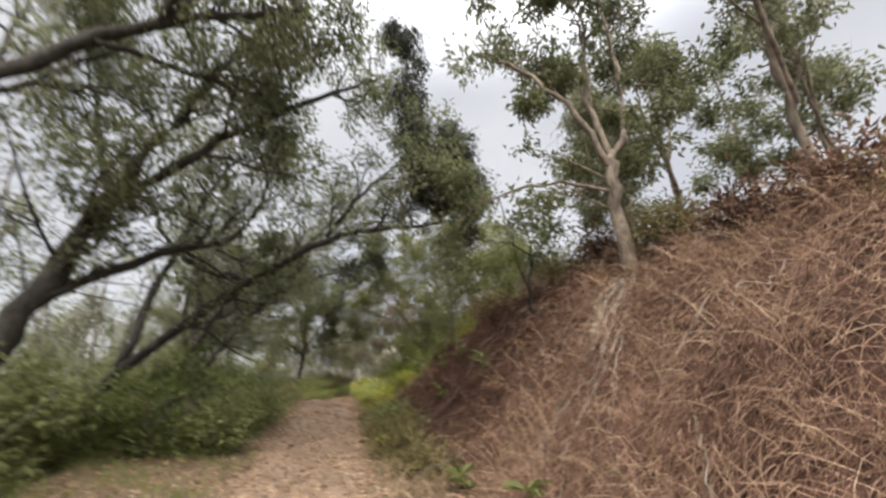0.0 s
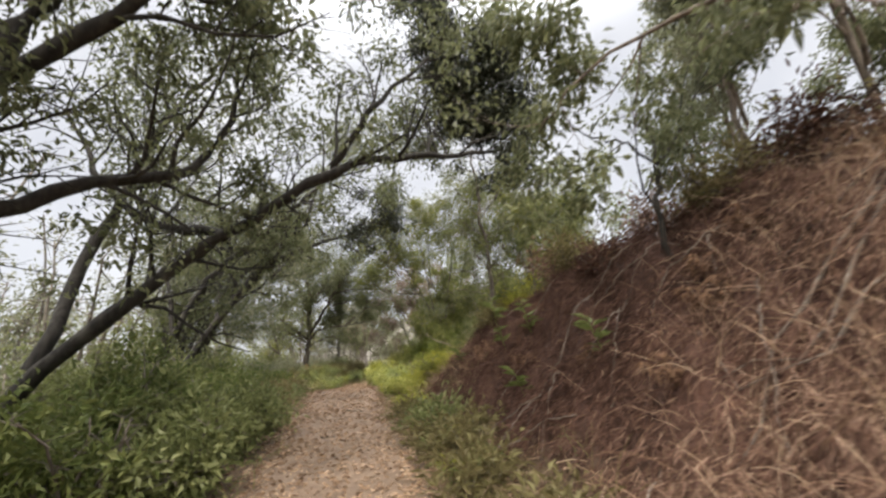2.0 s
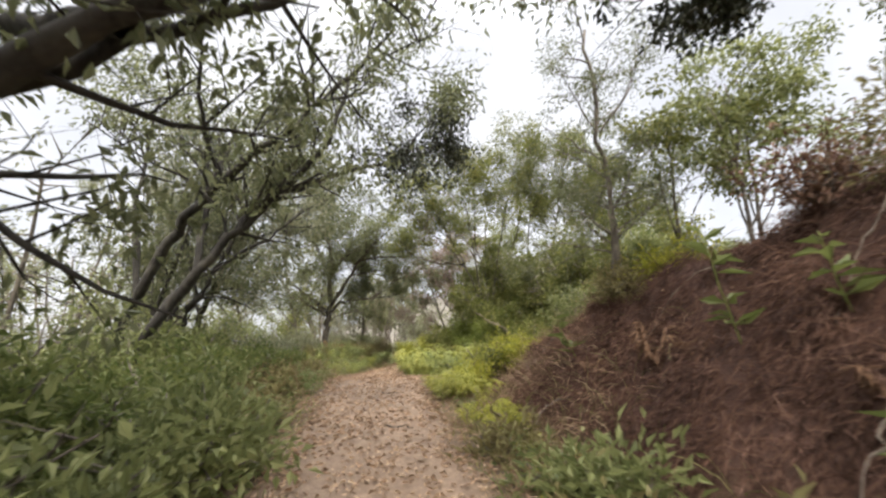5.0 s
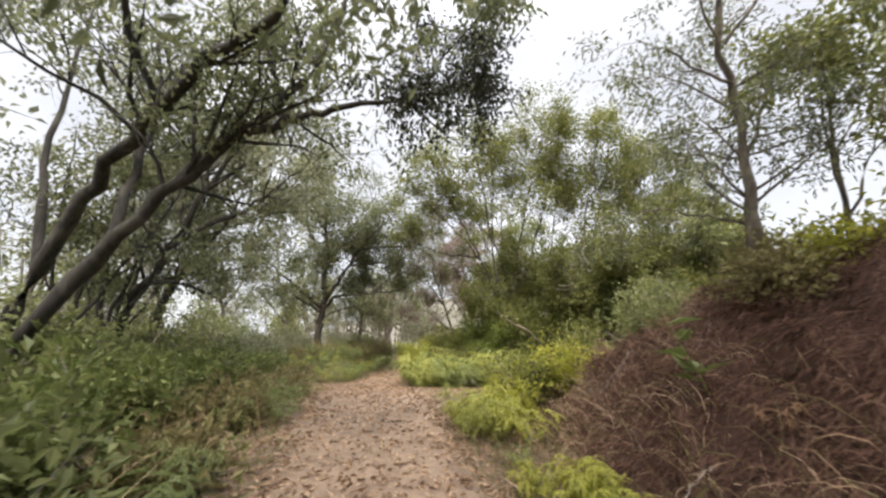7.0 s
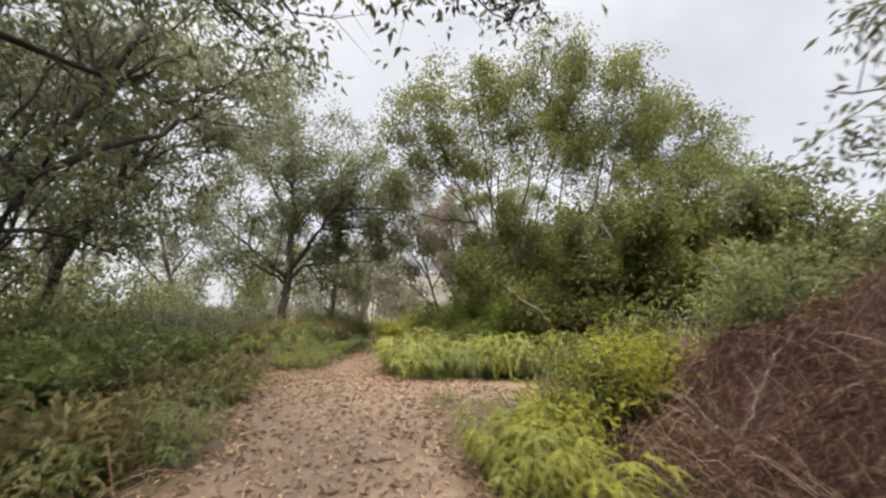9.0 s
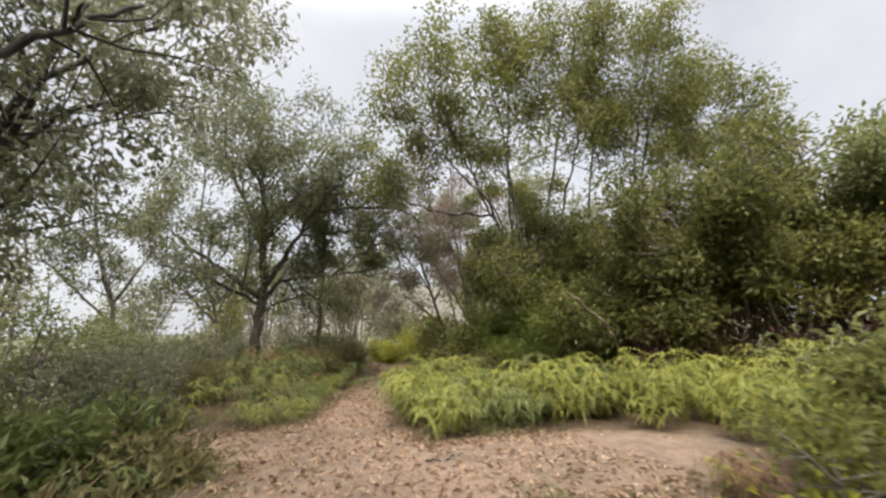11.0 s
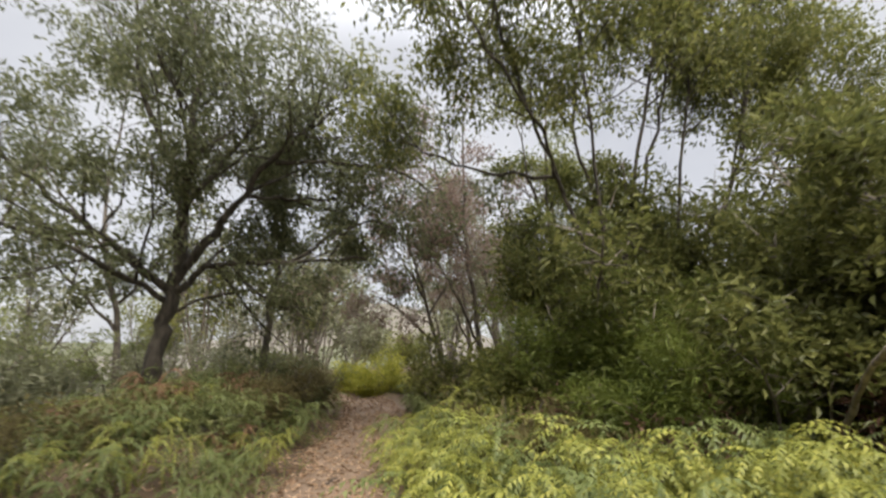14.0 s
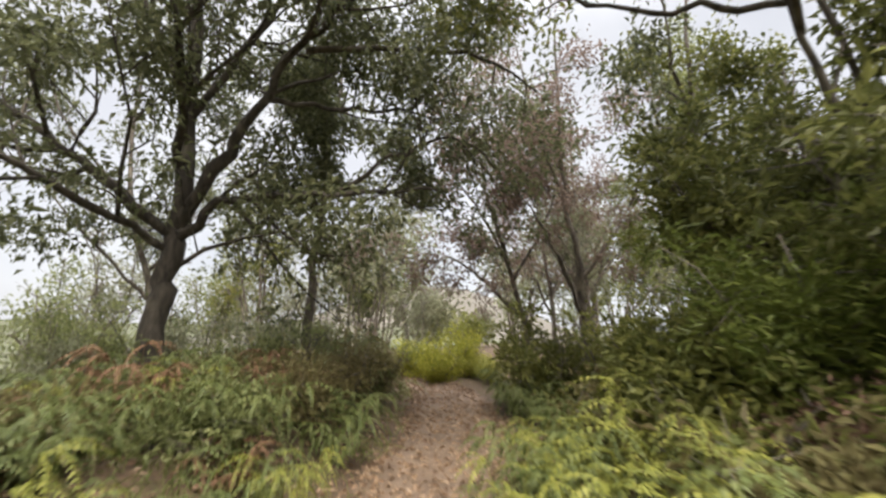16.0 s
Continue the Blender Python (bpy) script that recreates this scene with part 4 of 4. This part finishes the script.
def fern(leaf, seed, fronds=11, length=0.7, label="", category="fern", group=""):
    rng = np.random.default_rng(seed)
    root = thing("fern", (0, 0, -50), label, category, group)
    for i in range(fronds):
        a = i * 2.4 + rng.uniform(-0.4, 0.4)
        L = length * rng.uniform(0.55, 1.15)
        d = norm([math.cos(a), math.sin(a), rng.uniform(1.2, 3.4)])
        stem = wander_path(rng, (0, 0, 0), d, L, 4, 0.05, -0.04)
        pieces = [tube(stem, 0.005, 0.002, 3)]
        for where, count in ((2, 2), (3, 2), (4, 4)):
            p, tan = stem[where], norm(stem[-1] - stem[-2])
            side = norm(np.cross(tan, [0, 0, 1]))
            for k in range(count):
                turn = (k - (count - 1) / 2) * (2.1 if count == 2 else 0.85) + rng.uniform(-0.25, 0.25)
                w = norm(norm(tan * [1, 1, 0.2]) * math.cos(turn) + side * math.sin(turn) + [0, 0, 0.25])
                rib = wander_path(rng, p, w, L * rng.uniform(0.38, 0.6), PAIRS, 0.03, -0.2)
                pieces.append(comb(rib, 0.045 * (0.5 + L * 0.6), rng))
        part("frond", mesh_np("frond", *joined(pieces), leaf), root)
    return root


def plant(protos, spots, seed, s0=0.8, s1=1.25):
    rng = np.random.default_rng(seed)
    for x, y in spots:
        m = pose(x, y, float(height(x, y)) - 0.02, rng.uniform(-8, 8), rng.uniform(-8, 8), rng.uniform(0, 360))
        o = copy_thing(protos[rng.integers(0, len(protos))], m)
        s = rng.uniform(s0, s1)
        o.scale = (s, s, s * rng.uniform(0.85, 1.1))


def scatter(n, x0, x1, y0, y1, seed, keep):
    rng = np.random.default_rng(seed)
    p = np.stack([rng.uniform(x0, x1, n), rng.uniform(y0, y1, n)], 1)
    return p[keep(p[:, 0], p[:, 1])]


bright = [fern(M_FERN, 41 + i, 11, 0.9, "bright yellow-green fern with arching fronds", group="bright ferns") for i in range(3)]
dark = [fern(M_FERN_DK, 51 + i, 9, 0.85, "green fern with arching fronds in the undergrowth", group="green ferns") for i in range(2)]
dry = [fern(M_FERN_DRY, 61 + i, 10, 0.65, "withered brown fern with curled fronds", group="withered ferns") for i in range(2)]
yellow = [fern(M_YELLOW, 66 + i, 11, 0.6, "yellowing fern with arching fronds", group="yellow ferns") for i in range(2)]
off_trail = lambda x, y: trail_amount(x, y) < 0.25
plant(bright + bright + dark + dark, scatter(54, 0.9, 6.4, 20.7, 22.4, 1, off_trail), 1, 0.7, 1.35)
plant(bright + dark + dark, scatter(34, 1.0, 3.4, 22.4, 25.8, 2, off_trail), 2, 0.6, 1.1)
plant(bright, scatter(22, 4.2, 8.0, 18.0, 20.6, 3, off_trail), 3)
plant(bright + yellow + yellow + dry, scatter(28, 2.4, 5.0, 16.4, 17.6, 4, off_trail), 4, 0.45, 0.8)
plant(yellow + bright, scatter(14, 0.95, 1.7, 14.5, 15.6, 5, off_trail), 5, 0.55, 0.85)
plant(yellow + dark, scatter(34, 0.9, 1.7, 7.5, 14.0, 6, off_trail), 6, 0.22, 0.42)
plant(dark + bright[:1], scatter(46, -3.2, -0.3, 22.2, 26.5, 7, off_trail), 7, 0.45, 0.75)
plant(dry + dark, scatter(46, -3.6, 0.9, 25.0, 30.5, 8, off_trail), 8, 0.7, 1.0)
plant(dark, scatter(40, -4.0, -1.5, 9.5, 20.0, 9, off_trail), 9, 0.35, 0.65)
plant(dry, scatter(26, 2.0, 4.6, 2.5, 16.5, 10, lambda x, y: bank_amount(x, y) > 0.1), 10, 0.35, 0.6)
plant(yellow, scatter(7, 1.05, 1.5, 11.8, 13.2, 14, off_trail), 14, 0.4, 0.65)
plant(yellow, scatter(24, 1.8, 4.0, 31.0, 33.6, 12, off_trail), 12, 0.8, 1.2)
plant(dark, scatter(16, 1.9, 3.2, 25.5, 29.5, 13, off_trail), 13, 0.7, 1.0)
for o in bright + dark + dry + yellow:
    for c in (*o.children, o):
        bpy.data.objects.remove(c)


# ---------------------------------------------------------------- litter, brush and grass
def stuff(name, vf, material, label, category):
    return tagged(new(name, mesh_np(name, *vf, material)), label, category, kind="stuff")


rng = np.random.default_rng(5)
# dead leaves on the trail and beside it
n = 150000
lx, ly = rng.uniform(-3.6, 5.0, n), rng.uniform(0.5, 34, n)
ta = trail_amount(lx, ly)
keep = rng.uniform(0, 1, n) < np.where(bank_amount(lx, ly) > 0.1, 0.012, 0.2 + 0.5 * ta * (1 - ta) * 4 + 0.14 * ta)
lx, ly = lx[keep], ly[keep]
pos = np.stack([lx, ly, height(lx, ly) + rng.uniform(0.004, 0.02, len(lx))], -1)
stuff("leaf_litter", blades(pos, rng.normal(0, 1, (len(lx), 3)) * [1, 1, 0.22], 0.08, 0.036, rng, 0.3, 0.08), M_LITTER, "scattered dry tan and brown leaves on the ground", "leaf litter")
# tangle of dead stalks and withered fronds on the bank
n = 44000
bx, by = rng.uniform(1.2, 5.6, n), rng.uniform(-1.0, 17.2, n)
keep = rng.uniform(0, 1, n) < sstep(0.0, 0.12, bank_amount(bx, by)) * sstep(17.4, 15.5, by)
bx, by = bx[keep], by[keep]
pos = np.stack([bx, by, height(bx, by) - 0.02], -1)
al = np.stack([rng.normal(-0.5, 0.6, len(bx)), rng.normal(0, 0.7, len(bx)), rng.uniform(0.2, 1.1, len(bx))], -1)
half = len(bx) // 3
early = (by < 5.5 + rng.normal(0, 0.8, len(by))) | ((by > 13.2) & (rng.uniform(0, 1, len(by)) < 0.35))
sel = np.arange(len(bx)) >= half
stuff("dead_brush", strands(pos[sel & early], al[sel & early], 0.6, rng, 0.0036, 3, 2.2, 0.3), M_BRUSH, "tangled tan and brown dead stalks covering the bank", "dead brush")
stuff("dead_brush", strands(pos[sel & ~early], al[sel & ~early], 0.55, rng, 0.0038, 3, 2.0, 0.35), M_BRUSH_RED, "tangled dark red-brown dead stalks covering the bank", "dead brush")
stuff("dry_straw", strands(pos[:half][early[:half]], al[:half][early[:half]] * [0.7, 0.7, 2.2], 0.5, rng, 0.003, 4, 0.8, 0.2), M_STRAW, "pale dry straw stalks standing out of the bank", "straw")
n = 200000
bx, by = rng.uniform(1.2, 5.6, n), rng.uniform(-1.0, 17.2, n)
keep = rng.uniform(0, 1, n) < sstep(0.0, 0.15, bank_amount(bx, by)) * sstep(17.4, 15.5, by) * (0.35 + 0.65 * (wobble(bx, by, 2.1, 8) > -0.1))
bx, by = bx[keep], by[keep]
lift = rng.uniform(0, 0.36, len(bx)) * np.clip(0.35 + 0.8 * wobble(bx, by, 2.6, 6), 0.05, 1)
pos = np.stack([bx, by, height(bx, by) + 0.02 + np.abs(lift)], -1)
early = (by < 5.5 + rng.normal(0, 0.8, len(by))) | ((by > 13.2) & (rng.uniform(0, 1, len(by)) < 0.35))
stuff("withered_fronds", blades(pos[early], rng.normal(0, 0.4, (early.sum(), 3)) + [-0.8, 0, -0.75], 0.15, 0.008, rng, 0.3, 0.05), M_BRUSH, "matted tan and brown withered fronds on the bank", "withered fronds")
stuff("withered_fronds", blades(pos[~early], rng.normal(0, 0.42, ((~early).sum(), 3)) + [-0.75, 0, -0.75], 0.15, 0.009, rng, 0.3, 0.05), M_BRUSH_RED, "matted reddish-brown withered fronds on the bank", "withered fronds")
# dry olive and straw grass at the foot of the bank
n = 16000
x, y = rng.uniform(0.7, 4.2, n), rng.uniform(5.0, 15.2, n)
ba = bank_amount(x, y)
keep = (trail_amount(x, y) < 0.3) & (wobble(x, y, 1.8, 12) > rng.uniform(-0.6, 0.5, n)) & (ba < np.where(y > 10.8, 0.75, 0.16) * rng.uniform(0.3, 1, n))
x, y = x[keep], y[keep]
pos = np.stack([x, y, height(x, y) - 0.01], -1)
al = rng.normal(0, 0.4, (len(x), 3)) + [-0.2, 0, 1]
stuff("dry_grass", strands(pos[::2], al[::2], 0.42, rng, 0.004, 3, 1.5, 0.15), M_DRYBUSH, "olive and brown dry grass at the foot of the bank", "grass")
stuff("dry_grass", strands(pos[1::2], al[1::2], 0.36, rng, 0.004, 3, 1.6, 0.15), M_STRAW, "pale straw-coloured dry grass at the foot of the bank", "grass")
# grass tufts along both edges
n = 50000
x, y = rng.uniform(-4.0, 5.5, n), rng.uniform(3, 32, n)
ta = trail_amount(x, y)
tuft = wobble(x, y, 2.4, 9) > rng.uniform(-0.3, 0.5, n)
keep = (ta < 0.35) & tuft & (bank_amount(x, y) < 0.3 * rng.uniform(0, 1, n)) & ((x < 0.3) | (y > 15.5) | (rng.uniform(0, 1, n) < 0.12))
x, y = x[keep], y[keep]
pos = np.stack([x, y, height(x, y) - 0.01], -1)
stuff("grass", strands(pos, rng.normal(0, 0.35, (len(x), 3)) + [0, 0, 1], 0.33, rng, 0.004, 3, 1.3, 0.12), M_GRASS, "green and straw-coloured grass tufts along the trail", "grass")


# ---------------------------------------------------------------- roots, weeds and sticks
def on_ground(xy, lift):
    return np.stack([xy[:, 0], xy[:, 1], height(xy[:, 0], xy[:, 1]) + lift], -1)


bank_tree = next(o for o in scene.objects if o.get("label", "").startswith("crooked tree"))
for i in range(16):
    a = math.pi + rng.uniform(-1.3, 1.3)
    k = np.linspace(0, 1, 9)
    L = rng.uniform(0.8, 2.1)
    bendy = np.cumsum(rng.normal(0, 0.16, 9))
    xy = np.stack([3.66 + L * k * np.cos(a + bendy * k), 4.45 + L * k * np.sin(a + bendy * k)], -1)
    path = on_ground(xy, 0.03 + 0.1 * np.sin(np.pi * k) * rng.uniform(0.2, 1))
    part("root", mesh_np("root", *tube(path - np.array(bank_tree.location), rng.uniform(0.016, 0.035), 0.005, 6, 0.08, rng), M_BARK_PALE, True), bank_tree)


def weed(x, y, h, leaf, seed, label):
    r = np.random.default_rng(seed)
    b = np.array([x, y, float(height(x, y)) - 0.02])
    root = thing("weed", b, label, "weed", "weeds on the bank")
    path = wander_path(r, (0, 0, 0), (-0.3, 0.1, 1), h, 8, 0.08, 0.03)
    part("stem", mesh_np("stem", *tube(path, 0.009, 0.004, 5), M_GRASS, True), root)
    for k in range(int(14 * h + 6)):
        t = r.uniform(0.15, 1) * 7.99
        p = path[int(t)] + (path[int(t) + 1] - path[int(t)]) * (t % 1)
        a = k * 2.4
        d = np.array([[math.cos(a), math.sin(a), r.uniform(0.1, 0.7)]])
        part("leaf", mesh_np("leaf", *blades(p[None], d, 0.24, 0.075, r, 0.2, 0.25), leaf), root)


for i, (x, y, h) in enumerate(((2.55, 10.0, 1.0), (2.75, 9.3, 0.6), (1.75, 3.7, 0.35), (2.6, 7.2, 0.5), (1.6, 5.2, 0.3), (2.6, 12.8, 0.7), (2.2, 8.6, 0.4))):
    weed(x, y, h, M_FERN_DK, 900 + i, "broad-leaved green weed growing out of the bank")


def stick(pts, r0, material, label, seed):
    path = smooth_path(pts, 5)
    b = path[0].copy()
    r = np.random.default_rng(seed)
    path = path - b
    path[1:] += r.normal(0, 0.012, (len(path) - 1, 3))
    ob = new("stick", mesh_np("stick", *tube(path, r0, r0 * 0.4, 6, 0.1, r), material, True))
    ob.location = b
    tagged(ob, label, "stick", "loose sticks")


for i, (x, y, a, L) in enumerate(((0.05, 15.7, 0.1, 0.35), (0.0, 13.05, -0.1, 0.4), (-0.5, 10.6, 0.5, 0.25), (0.9, 19.4, 0.3, 0.5), (-0.9, 22.0, -0.4, 0.4), (0.5, 24.6, 0.9, 0.3))):
    k = np.linspace(-0.5, 0.5, 4)
    stick(on_ground(np.stack([x + L * k * math.cos(a), y + L * k * math.sin(a)], -1), 0.012), 0.012, M_BARK, "short dark stick lying across the trail", 920 + i)
for i in range(28):
    x, y = rng.uniform(1.9, 3.6), rng.uniform(2.0, 15.0) if i % 2 else rng.uniform(2.0, 7.5)
    a, L = rng.uniform(2.2, 4.2), rng.uniform(0.7, 1.5)
    k = np.linspace(0, 1, 5)
    stick(on_ground(np.stack([x + L * k * math.cos(a), y + L * k * math.sin(a) * 0.8], -1), 0.03 + 0.22 * np.sin(np.pi * k)), 0.009, M_BARK_PALE, "long pale dead stalk arching over the bank", 940 + i)
stick(on_ground(np.array([(2.75, 15.2), (2.45, 14.2), (2.1, 13.2), (1.85, 12.5)]), 0.07), 0.011, M_BARK_PALE, "long pale dead stalk arching over the bank", 959)
stick([(5.6, 22.0, 0.45), (5.0, 21.4, 1.3), (4.2, 20.8, 1.85), (3.6, 20.3, 2.0), (3.1, 20.1, 2.3)], 0.035, M_BARK_PALE, "bare pale bough leaning out of the bushes", 960)

n = 700
x, y = rng.uniform(-4.0, -1.5, n), rng.uniform(11.5, 18.5, n)
stuff("dry_straw", strands(np.stack([x, y, height(x, y) - 0.01], -1), rng.normal(0, 0.4, (n, 3)) + [0, 0, 1], 0.7, rng, 0.004, 4, 1.6, 0.15), M_STRAW, "pale dry grass stalks among the undergrowth", "straw")
